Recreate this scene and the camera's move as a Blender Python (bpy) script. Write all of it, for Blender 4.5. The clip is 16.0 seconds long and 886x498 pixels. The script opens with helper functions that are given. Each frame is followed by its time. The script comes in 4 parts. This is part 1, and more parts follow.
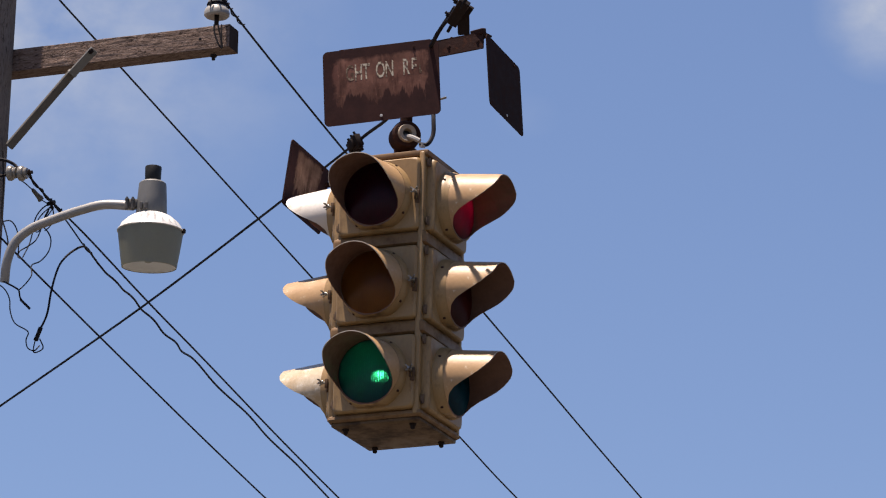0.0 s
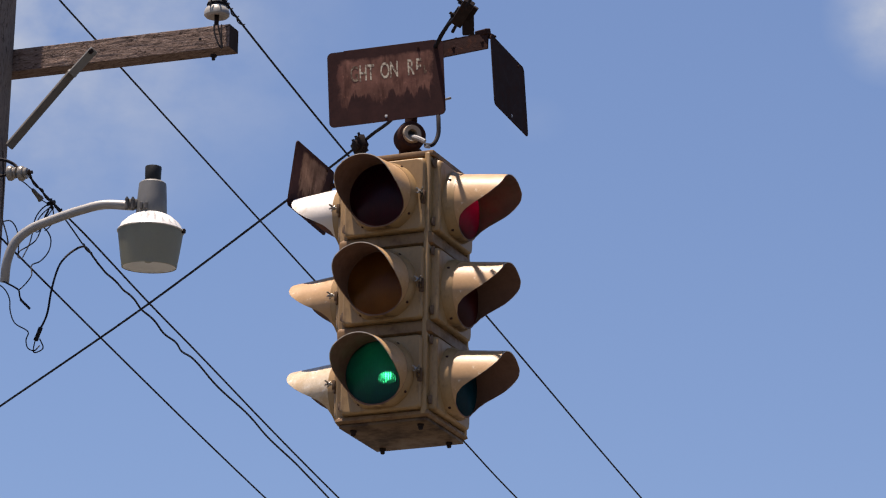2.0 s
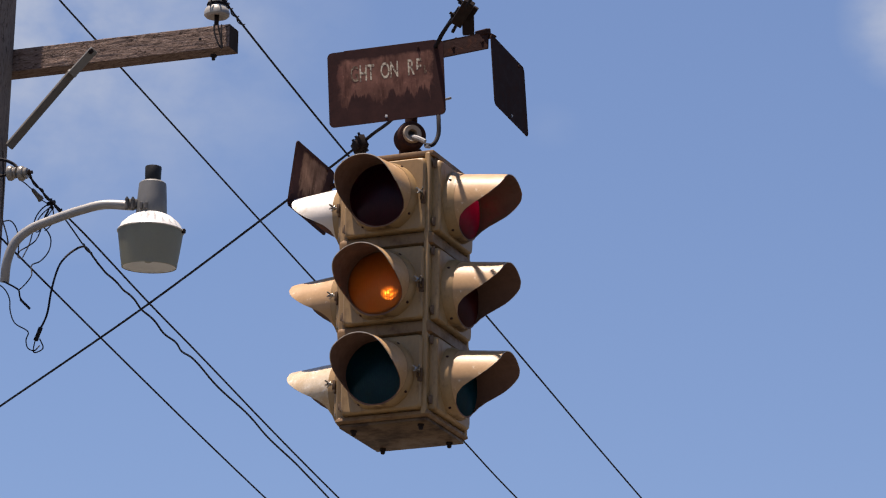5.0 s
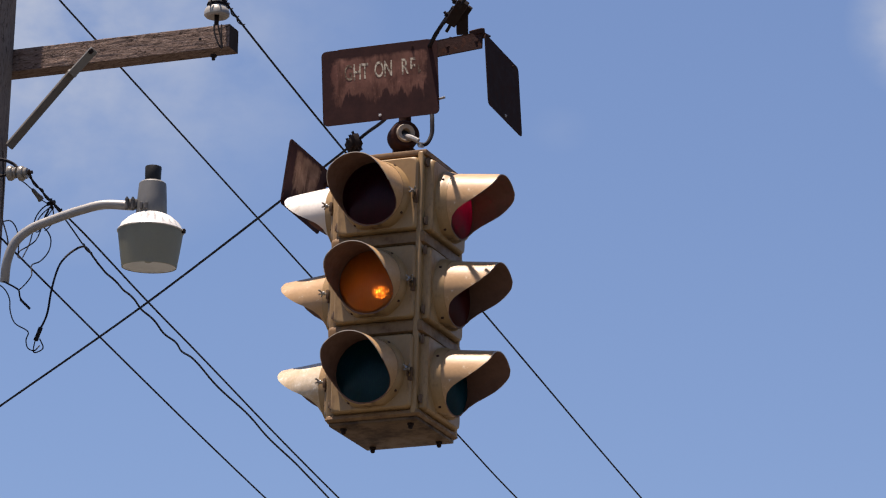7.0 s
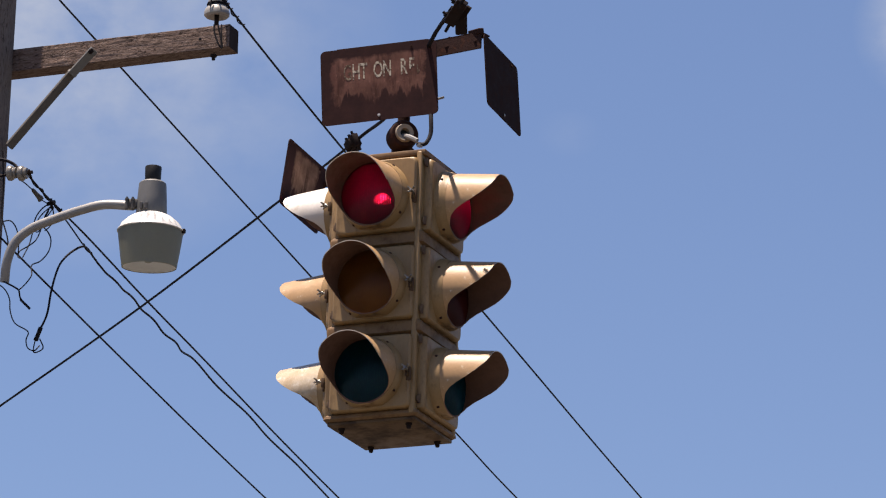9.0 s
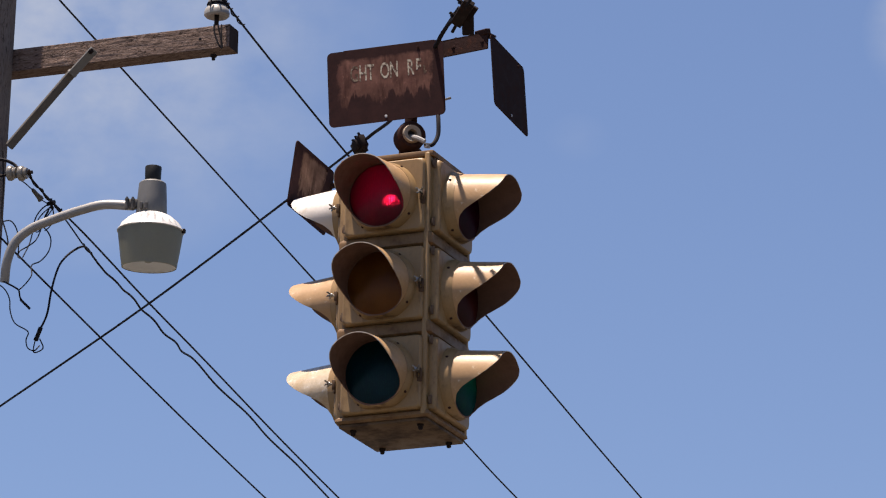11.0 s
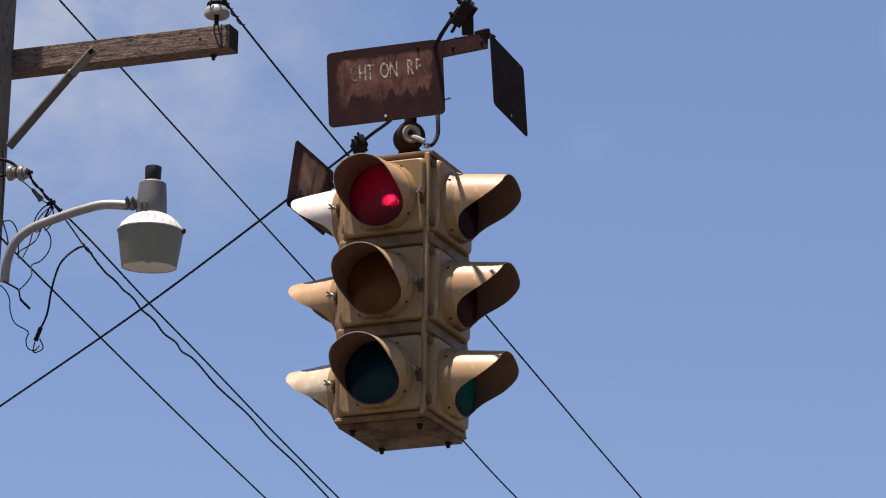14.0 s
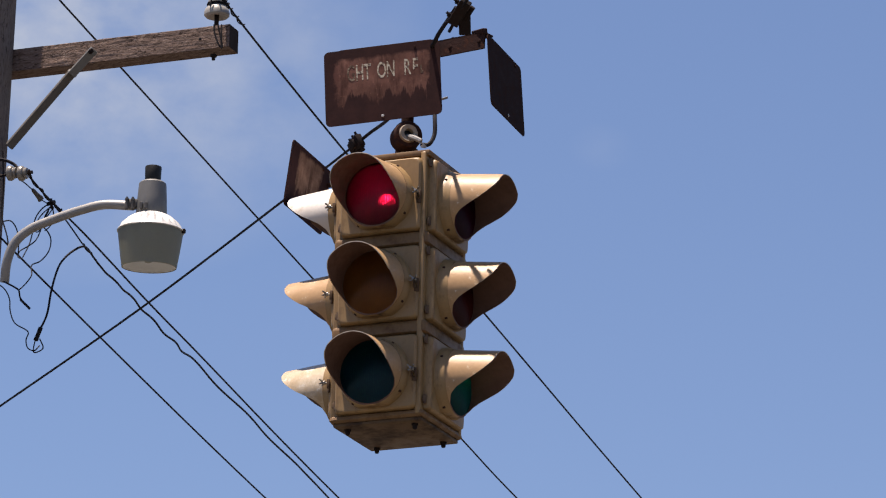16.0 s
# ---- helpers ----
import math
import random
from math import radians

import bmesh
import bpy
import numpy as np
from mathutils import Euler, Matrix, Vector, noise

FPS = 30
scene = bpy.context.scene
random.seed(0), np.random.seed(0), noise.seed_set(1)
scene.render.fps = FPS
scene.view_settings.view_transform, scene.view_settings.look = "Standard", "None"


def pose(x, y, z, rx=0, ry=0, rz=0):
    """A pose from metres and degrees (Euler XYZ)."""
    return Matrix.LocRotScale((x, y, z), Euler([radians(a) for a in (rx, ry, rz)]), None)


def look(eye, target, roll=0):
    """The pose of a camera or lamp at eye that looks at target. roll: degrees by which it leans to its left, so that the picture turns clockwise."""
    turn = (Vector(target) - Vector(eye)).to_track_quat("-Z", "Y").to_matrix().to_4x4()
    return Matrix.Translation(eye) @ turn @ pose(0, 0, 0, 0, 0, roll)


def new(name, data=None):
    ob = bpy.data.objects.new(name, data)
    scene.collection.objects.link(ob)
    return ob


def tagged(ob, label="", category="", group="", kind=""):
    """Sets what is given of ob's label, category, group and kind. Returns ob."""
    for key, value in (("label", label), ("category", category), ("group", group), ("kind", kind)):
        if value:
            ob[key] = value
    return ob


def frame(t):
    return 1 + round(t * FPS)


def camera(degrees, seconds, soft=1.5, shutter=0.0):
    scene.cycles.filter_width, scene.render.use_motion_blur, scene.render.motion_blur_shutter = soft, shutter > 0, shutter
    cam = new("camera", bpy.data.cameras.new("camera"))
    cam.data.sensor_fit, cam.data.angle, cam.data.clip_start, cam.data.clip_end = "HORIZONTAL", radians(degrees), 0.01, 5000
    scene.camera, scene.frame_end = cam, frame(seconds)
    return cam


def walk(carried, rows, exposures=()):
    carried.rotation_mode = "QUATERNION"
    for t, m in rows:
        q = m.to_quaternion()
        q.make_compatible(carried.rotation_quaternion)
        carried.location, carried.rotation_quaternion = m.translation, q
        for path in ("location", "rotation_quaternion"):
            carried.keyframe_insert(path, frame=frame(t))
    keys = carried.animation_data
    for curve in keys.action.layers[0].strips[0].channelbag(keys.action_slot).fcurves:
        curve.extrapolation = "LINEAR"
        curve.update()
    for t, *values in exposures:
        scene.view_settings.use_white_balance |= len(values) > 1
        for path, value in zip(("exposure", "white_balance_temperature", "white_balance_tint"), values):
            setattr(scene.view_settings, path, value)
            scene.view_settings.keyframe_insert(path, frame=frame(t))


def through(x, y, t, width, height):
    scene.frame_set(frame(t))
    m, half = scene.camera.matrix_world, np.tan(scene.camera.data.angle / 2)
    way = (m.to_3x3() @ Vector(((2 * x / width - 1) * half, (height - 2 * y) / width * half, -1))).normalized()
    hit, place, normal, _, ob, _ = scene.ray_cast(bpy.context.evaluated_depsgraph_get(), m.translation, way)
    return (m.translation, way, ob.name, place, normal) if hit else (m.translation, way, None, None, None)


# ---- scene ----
# ---- camera ----
cam = camera(10.6, 16.0, soft=1.15)
EYE = Vector((0, 0, 1.6))
PITCH = radians(17.1)
CAM_POSE = look(EYE, EYE + Vector((0, math.cos(PITCH), math.sin(PITCH))) * 15, 1.5)
walk(cam, [(0.0, CAM_POSE), (16.0, CAM_POSE)], exposures=[(0.0, 1.14, 6060, 22), (16.0, 1.14, 6060, 22)])

# ---- light ----
SUN_EL, SUN_AZ = radians(79.0), radians(250)          # azimuth from +y towards +x
SUN_DIR = Vector((math.sin(SUN_AZ) * math.cos(SUN_EL), math.cos(SUN_AZ) * math.cos(SUN_EL), math.sin(SUN_EL)))
world = bpy.data.worlds.new("sky")
scene.world = world
world.use_nodes = True
wn, wl = world.node_tree.nodes, world.node_tree.links
sky = wn.new("ShaderNodeTexSky")
sky.sky_type = "NISHITA"
sky.sun_disc = False
sky.sun_elevation, sky.sun_rotation = SUN_EL, SUN_AZ
sky.air_density, sky.dust_density, sky.ozone_density = 1.0, 0.35, 1.0
wl.new(sky.outputs[0], wn["Background"].inputs[0])
wn["Background"].inputs[1].default_value = 0.0507
sun = new("sun", bpy.data.lights.new("sun", "SUN"))
sun.data.energy, sun.data.angle, sun.data.color = 5.0, radians(0.53), (1.0, 0.875, 0.66)
sun.matrix_basis = look(SUN_DIR * 40, (0, 0, 0))


# ---- materials ----
def material(name):
    m = bpy.data.materials.new(name)
    m.use_nodes = True
    return m, m.node_tree.nodes, m.node_tree.links, m.node_tree.nodes["Principled BSDF"]


def coords(n, l, scale=(1, 1, 1)):
    tc, mp = n.new("ShaderNodeTexCoord"), n.new("ShaderNodeMapping")
    mp.inputs["Scale"].default_value = scale
    l.new(tc.outputs["Object"], mp.inputs[0])
    return mp.outputs[0]


def noise_tex(n, l, vec, scale, detail=5, rough=0.6):
    t = n.new("ShaderNodeTexNoise")
    t.inputs["Scale"].default_value, t.inputs["Detail"].default_value, t.inputs["Roughness"].default_value = scale, detail, rough
    l.new(vec, t.inputs["Vector"])
    return t.outputs["Fac"]


def ramp(n, l, fac, lo, hi, c0=(0, 0, 0), c1=(1, 1, 1)):
    r = n.new("ShaderNodeValToRGB")
    e = r.color_ramp.elements
    e[0].position, e[1].position = lo, hi
    e[0].color, e[1].color = (*c0, 1), (*c1, 1)
    l.new(fac, r.inputs[0])
    return r.outputs[0]


def mixed(n, l, fac, a, b):
    m = n.new("ShaderNodeMix")
    m.data_type = "RGBA"
    if isinstance(fac, float):
        m.inputs[0].default_value = fac
    else:
        l.new(fac, m.inputs[0])
    for s, v in ((6, a), (7, b)):
        if isinstance(v, tuple):
            m.inputs[s].default_value = (*v, 1)
        else:
            l.new(v, m.inputs[s])
    return m.outputs[2]


def worn(name, base, alt, stain, rough=0.5, metal=0.0, scale=9.0, stain_lo=0.58, stain_hi=0.72, grain=120.0, bump=0.15, stretch=(1, 1, 1), spec=0.5):
    """A surface that varies at two scales, with stains of a third colour and fine relief."""
    m, n, l, b = material(name)
    v = coords(n, l, stretch)
    big, small = noise_tex(n, l, v, scale), noise_tex(n, l, v, grain, 3)
    col = mixed(n, l, ramp(n, l, big, 0.35, 0.65), base, alt)
    st = noise_tex(n, l, v, scale * 2.7, 8, 0.7)
    col = mixed(n, l, ramp(n, l, st, stain_lo, stain_hi), col, stain)
    col = mixed(n, l, ramp(n, l, small, 0.3, 0.75, (0, 0, 0), (0.35, 0.35, 0.35)), col, tuple(c * 0.6 for c in base))
    l.new(col, b.inputs["Base Color"])
    l.new(ramp(n, l, st, 0.3, 0.7, (rough * 0.75,) * 3, (min(1, rough * 1.35),) * 3), b.inputs["Roughness"])
    b.inputs["Metallic"].default_value, b.inputs["Specular IOR Level"].default_value = metal, spec
    bp = n.new("ShaderNodeBump")
    bp.inputs["Strength"].default_value, bp.inputs["Distance"].default_value = bump, 0.002
    l.new(small, bp.inputs["Height"])
    l.new(bp.outputs[0], b.inputs["Normal"])
    return m


PAINT = worn("aged_cream_paint", (0.292, 0.188, 0.082), (0.230, 0.144, 0.061), (0.10, 0.056, 0.024), 0.45, 0, 7, 0.53, 0.70, spec=0.35, stretch=(1, 1, 0.4))
PAINT_GRIME = worn("grime_streaked_paint", (0.182, 0.106, 0.043), (0.136, 0.076, 0.031), (0.086, 0.042, 0.019), 0.55, 0, 10, 0.48, 0.68, spec=0.3)
PAINT_GLOSS = worn("chalky_visor_paint", (0.405, 0.255, 0.125), (0.345, 0.212, 0.100), (0.60, 0.51, 0.38), 0.40, 0, 9, 0.60, 0.66, spec=0.4)
VISOR_BARE = worn("bleached_sheen_visor_paint", (0.84, 0.82, 0.78), (0.76, 0.72, 0.65), (0.50, 0.40, 0.27), 0.22, 0.0, 5, 0.54, 0.66)


def sheen_above(m, height, soft, below):
    """Paler top, ragged edge: some bleaching, the rest its sheen put into the colour."""
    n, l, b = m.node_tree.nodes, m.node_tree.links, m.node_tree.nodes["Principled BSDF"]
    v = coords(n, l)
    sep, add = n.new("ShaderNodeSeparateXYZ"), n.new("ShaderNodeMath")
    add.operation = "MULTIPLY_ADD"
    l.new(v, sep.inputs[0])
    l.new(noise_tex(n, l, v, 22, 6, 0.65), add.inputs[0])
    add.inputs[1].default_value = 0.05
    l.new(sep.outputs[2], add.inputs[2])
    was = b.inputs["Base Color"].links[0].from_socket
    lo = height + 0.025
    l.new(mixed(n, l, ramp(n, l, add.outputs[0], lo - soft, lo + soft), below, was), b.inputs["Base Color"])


# the visor's bright upper sheen and greyer flank, painted by height
sheen_above(VISOR_BARE, 0.135, 0.022, (0.52, 0.47, 0.41))
VISOR_CHALK = worn("half_bleached_visor_paint", (0.55, 0.47, 0.35), (0.40, 0.28, 0.15), (0.70, 0.65, 0.56), 0.26, 0.0, 9, 0.55, 0.66)
PAINT_BOTTOM = worn("soot_stained_paint", (0.135, 0.086, 0.044), (0.098, 0.060, 0.031), (0.036, 0.021, 0.013), 0.6, 0, 3.2, 0.46, 0.60, spec=0.15)
RUST = worn("rusty_steel", (0.040, 0.018, 0.014), (0.026, 0.013, 0.011), (0.075, 0.030, 0.018), 0.85, 0.0, 14, 0.55, 0.7, bump=0.4, spec=0.1)
DARK_METAL = worn("dark_weathered_steel", (0.014, 0.010, 0.010), (0.019, 0.013, 0.012), (0.034, 0.017, 0.012), 0.75, 0.0, 30, 0.55, 0.7, spec=0.12)
GALV = worn("galvanised_steel", (0.27, 0.262, 0.25), (0.21, 0.203, 0.195), (0.14, 0.12, 0.105), 0.45, 0.2, 12, 0.6, 0.8)
ALU = worn("weathered_aluminium", (0.14, 0.138, 0.132), (0.118, 0.116, 0.11), (0.095, 0.086, 0.075), 0.5, 0.0, 10, 0.6, 0.8)
ALU_BRIGHT = worn("spun_aluminium", (0.54, 0.53, 0.51), (0.48, 0.47, 0.45), (0.32, 0.30, 0.27), 0.4, 0.1, 10, 0.6, 0.8)
BLACK_PLASTIC = worn("black_plastic", (0.010, 0.010, 0.010), (0.014, 0.014, 0.014), (0.022, 0.022, 0.02), 0.55, spec=0.25)
CABLE = worn("weathered_cable", (0.012, 0.011, 0.013), (0.017, 0.015, 0.018), (0.022, 0.020, 0.022), 0.7, 0, 1.5, grain=5.0, bump=0.0, spec=0.1)
CABLE_GREY = worn("grey_cable_jacket", (0.24, 0.235, 0.23), (0.19, 0.185, 0.18), (0.10, 0.092, 0.085), 0.5, 0, 20)
PORCELAIN = worn("grey_porcelain", (0.32, 0.305, 0.275), (0.26, 0.245, 0.22), (0.14, 0.128, 0.11), 0.42, 0, 10, 0.6, 0.75, bump=0.03)
GALV_PAINT = worn("paint_splashed_steel", (0.125, 0.082, 0.047), (0.085, 0.050, 0.030), (0.20, 0.16, 0.12), 0.6, 0.0, 30, 0.62, 0.70, spec=0.25)
LATCH = worn("dull_latch_steel", (0.34, 0.32, 0.29), (0.22, 0.20, 0.17), (0.12, 0.075, 0.05), 0.30, 0.75, 40, 0.58, 0.66)
LUG = worn("rusty_cast_lug", (0.095, 0.058, 0.032), (0.060, 0.034, 0.020), (0.14, 0.095, 0.055), 0.75, 0.0, 40, spec=0.2)
BRACE = worn("dull_brace_steel", (0.085, 0.078, 0.07), (0.065, 0.058, 0.052), (0.10, 0.062, 0.042), 0.6, 0.0, 12)
SPOOL = worn("brown_grey_porcelain", (0.225, 0.205, 0.175), (0.165, 0.148, 0.125), (0.08, 0.07, 0.06), 0.25, 0, 20, bump=0.03)
BUSHING = worn("tan_bushing", (0.30, 0.25, 0.19), (0.22, 0.175, 0.13), (0.07, 0.045, 0.035), 0.6, 0, 40)
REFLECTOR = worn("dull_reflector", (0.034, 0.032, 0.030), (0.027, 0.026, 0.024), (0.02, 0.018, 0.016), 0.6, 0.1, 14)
# A darker brown for the inner faces of the visors and door openings.
VISOR_INSIDE = worn("dark_visor_inside", (0.160, 0.090, 0.062), (0.132, 0.074, 0.052), (0.100, 0.056, 0.041), 0.6, 0, 7, 0.5, 0.75, spec=0.2)
# Scuffed visor edge, with the sun's bright rim line put into the colour.
VISOR_EDGE = worn("lit_worn_visor_edge", (0.56, 0.50, 0.41), (0.42, 0.34, 0.25), (0.20, 0.13, 0.08), 0.4, 0.0, 20, 0.5, 0.66)


def plastic(name, colour, dirt, through):
    """Cloudy plastic that lets some light through."""
    m = worn(name, colour, tuple(c * 0.9 for c in colour), dirt, 0.4, 0, 8, 0.55, 0.8)
    n, l = m.node_tree.nodes, m.node_tree.links
    tr, mx = n.new("ShaderNodeBsdfTranslucent"), n.new("ShaderNodeMixShader")
    tr.inputs[0].default_value = (*colour, 1)
    mx.inputs[0].default_value = through
    l.new(n["Principled BSDF"].outputs[0], mx.inputs[1]), l.new(tr.outputs[0], mx.inputs[2])
    l.new(mx.outputs[0], n["Material Output"].inputs["Surface"])
    return m


REFRACTOR = plastic("cloudy_refractor_plastic", (0.50, 0.485, 0.38), (0.36, 0.345, 0.26), 0.62)
LOWER_LENS = plastic("pale_lens_plastic", (0.93, 0.96, 0.97), (0.80, 0.81, 0.80), 0.38)
GROUND = worn("sun_bleached_ground", (0.072, 0.063, 0.051), (0.057, 0.051, 0.042), (0.046, 0.042, 0.032), 0.9, 0, 0.25, 0.5, 0.7, grain=20, bump=0.3)


def wood(name, base, dark, light, stretch):
    m, n, l, b = material(name)
    v = coords(n, l, stretch)
    g, f = noise_tex(n, l, v, 9, 8, 0.7), noise_tex(n, l, v, 40, 6, 0.7)
    col = mixed(n, l, ramp(n, l, g, 0.32, 0.62), dark, base)
    col = mixed(n, l, ramp(n, l, f, 0.50, 0.72), col, light)
    v2 = coords(n, l, tuple(s * 0.6 for s in stretch))
    crack = noise_tex(n, l, v2, 26, 4, 0.5)
    col = mixed(n, l, ramp(n, l, crack, 0.60, 0.66), col, tuple(c * 0.3 for c in dark))
    patch = noise_tex(n, l, coords(n, l), 5.5, 6, 0.65)
    col = mixed(n, l, ramp(n, l, patch, 0.42, 0.62, (0, 0, 0), (0.55, 0.55, 0.55)), col, tuple(c * 0.75 for c in base))
    chip = noise_tex(n, l, coords(n, l, tuple(q ** 0.5 for q in stretch)), 30, 6, 0.7)
    col = mixed(n, l, ramp(n, l, chip, 0.55, 0.63), col, tuple(c * 0.55 for c in dark))
    l.new(col, b.inputs["Base Color"])
    b.inputs["Roughness"].default_value, b.inputs["Specular IOR Level"].default_value = 0.9, 0.12
    bp = n.new("ShaderNodeBump")
    bp.inputs["Strength"].default_value, bp.inputs["Distance"].default_value = 0.9, 0.010
    l.new(f, bp.inputs["Height"])
    l.new(bp.outputs[0], b.inputs["Normal"])
    return m


ARM_WOOD = wood("weathered_crossarm_wood", (0.215, 0.150, 0.122), (0.075, 0.048, 0.038), (0.46, 0.36, 0.30), (1.2, 8, 8))
POLE_WOOD = wood("grey_pole_wood", (0.21, 0.175, 0.155), (0.12, 0.098, 0.086), (0.30, 0.255, 0.23), (12, 12, 0.8))


# End grain darkened further: the shade on the arm's ends put into the colour.
END_SHADE = worn("shaded_end_grain", (0.030, 0.020, 0.015), (0.022, 0.015, 0.012), (0.05, 0.034, 0.025), 0.9, 0, 20, spec=0.1)


def lens_material(name, tint, glow, skin):
    """Moulded coloured glass: lets the lamp behind shine through in its colour, broken up by a fine prism pattern."""
    m, n, l, b = material(name)
    v = coords(n, l)
    w1, w2 = n.new("ShaderNodeTexWave"), n.new("ShaderNodeTexWave")
    w1.bands_direction, w2.bands_direction = "X", "Z"
    w1.inputs["Scale"].default_value, w2.inputs["Scale"].default_value = 42, 30
    w1.inputs["Distortion"].default_value, w2.inputs["Distortion"].default_value = 1.8, 3.4
    l.new(v, w1.inputs["Vector"]), l.new(v, w2.inputs["Vector"])
    pat = n.new("ShaderNodeMath")
    pat.operation = "MULTIPLY"
    l.new(w1.outputs["Fac"], pat.inputs[0]), l.new(w2.outputs["Fac"], pat.inputs[1])
    cells, speck = n.new("ShaderNodeTexVoronoi"), n.new("ShaderNodeMath")
    cells.inputs["Scale"].default_value = 1.0
    l.new(coords(n, l, (150, 90, 95)), cells.inputs["Vector"])
    level = n.new("ShaderNodeSeparateXYZ")
    l.new(cells.outputs["Color"], level.inputs[0])
    speck.operation = "MULTIPLY"
    l.new(level.outputs[0], speck.inputs[0])
    l.new(w1.outputs["Fac"], speck.inputs[1])
    grime = noise_tex(n, l, v, 14, 4)
    clear = n.new("ShaderNodeBsdfTransparent")
    facets = mixed(n, l, ramp(n, l, speck.outputs[0], 0.22, 0.72), tuple(c * 0.012 for c in tint), tint)
    l.new(facets, clear.inputs[0])
    spread, prism = n.new("ShaderNodeBsdfRefraction"), n.new("ShaderNodeMixShader")
    l.new(mixed(n, l, 0.2, tuple(c * 0.4 for c in tint), facets), spread.inputs["Color"])
    spread.inputs["Roughness"].default_value, spread.inputs["IOR"].default_value = 0.36, 1.08
    prism.inputs[0].default_value = 0.30
    l.new(clear.outputs[0], prism.inputs[1]), l.new(spread.outputs[0], prism.inputs[2])
    haze = n.new("ShaderNodeBsdfTranslucent")
    l.new(mixed(n, l, ramp(n, l, grime, 0.3, 0.7), glow, tuple(c * 0.7 for c in glow)), haze.inputs[0])
    body = n.new("ShaderNodeMixShader")
    body.inputs[0].default_value = 0.42
    l.new(prism.outputs[0], body.inputs[1]), l.new(haze.outputs[0], body.inputs[2])
    film = n.new("ShaderNodeBsdfDiffuse")
    film.inputs[0].default_value = (*skin, 1)
    coat = n.new("ShaderNodeMixShader")
    l.new(ramp(n, l, noise_tex(n, l, v, 9, 3), 0.36, 0.64, (0.24,) * 3, (0.46,) * 3), coat.inputs[0])
    l.new(body.outputs[0], coat.inputs[1]), l.new(film.outputs[0], coat.inputs[2])
    gloss = n.new("ShaderNodeBsdfGlossy")
    gloss.inputs["Roughness"].default_value = 0.28
    bp = n.new("ShaderNodeBump")
    bp.inputs["Strength"].default_value, bp.inputs["Distance"].default_value = 0.12, 0.002
    l.new(pat.outputs[0], bp.inputs["Height"])
    l.new(bp.outputs[0], gloss.inputs["Normal"])
    out = n.new("ShaderNodeMixShader")
    out.inputs[0].default_value = 0.010
    l.new(coat.outputs[0], out.inputs[1]), l.new(gloss.outputs[0], out.inputs[2])
    l.new(out.outputs[0], n["Material Output"].inputs["Surface"])
    return m


LENS = {"red": lens_material("red_lens_glass", (0.80, 0.008, 0.045), (0.21, 0.002, 0.016), (0.036, 0.002, 0.010)),
        "amber": lens_material("amber_lens_glass", (0.62, 0.135, 0.006), (0.30, 0.056, 0.003), (0.22, 0.078, 0.014)),
        "green": lens_material("green_lens_glass", (0.022, 0.58, 0.20), (0.002, 0.085, 0.040), (0.004, 0.040, 0.058))}

# A darker, redder tint for the middle lens on one side face.
SIDE_AMBER = lens_material("dark_red_amber_lens_glass", (0.34, 0.030, 0.012), (0.10, 0.010, 0.006), (0.075, 0.013, 0.010))


def glowing(name, colour, strength, height=0.005):
    """Frosted glass, brightest along the filament at the crown of the bulb."""
    m, n, l, b = material(name)
    b.inputs["Emission Color"].default_value = (*colour, 1)
    mp, ln = n.new("ShaderNodeMapping"), n.new("ShaderNodeVectorMath")
    mp.inputs["Location"].default_value, mp.inputs["Scale"].default_value = (-0.10, -height / 0.021, 0), (1 / 0.036, 1 / 0.026, 0)
    l.new(coords(n, l), mp.inputs[0])
    ln.operation = "LENGTH"
    l.new(mp.outputs[0], ln.inputs[0])
    hot = ramp(n, l, ln.outputs["Value"], 0.0, 1.15, (1, 1, 1), (0, 0, 0))
    fall, ml = n.new("ShaderNodeMath"), n.new("ShaderNodeMath")
    fall.operation, ml.operation = "POWER", "MULTIPLY"
    l.new(hot, fall.inputs[0])
    fall.inputs[1].default_value = 2.0
    l.new(fall.outputs[0], ml.inputs[0])
    ml.inputs[1].default_value = strength
    l.new(ml.outputs[0], b.inputs["Emission Strength"])
    return m


BULB_ON = glowing("lit_bulb_glass", (1.0, 0.90, 0.74), 36.0)
BULB_LOW = glowing("low_set_lit_bulb_glass", (1.0, 0.90, 0.74), 38.0, -0.010)
BULB_FAINT = glowing("faint_lit_bulb_glass", (1.0, 0.90, 0.74), 17.0)
BULB_WEAK = glowing("weaker_lit_bulb_glass", (1.0, 0.90, 0.74), 75.0, 0.010)
BULB_OFF = worn("dark_bulb_back", (0.22, 0.22, 0.21), (0.18, 0.18, 0.17), (0.10, 0.10, 0.09), 0.4)


# ---- mesh helpers ----
def part(name, bm, mat, parent=None, label="", smooth=False, at=None):
    me = bpy.data.meshes.new(name)
    bmesh.ops.recalc_face_normals(bm, faces=bm.faces)
    bm.to_mesh(me)
    bm.free()
    for x in (mat if isinstance(mat, (list, tuple)) else [mat]):
        me.materials.append(x)
    if smooth:
        me.polygons.foreach_set("use_smooth", [True] * len(me.polygons))
        me.set_sharp_from_angle(angle=radians(38))
    ob = new(name, me)
    ob.parent = parent
    if at is not None:
        ob.matrix_basis = at
    if label:
        ob["label"] = label
    return ob


def empty(name, m, label, category, group=""):
    ob = new(name)
    ob.empty_display_size = 0.05
    ob.matrix_basis = m
    return tagged(ob, label, category, group)


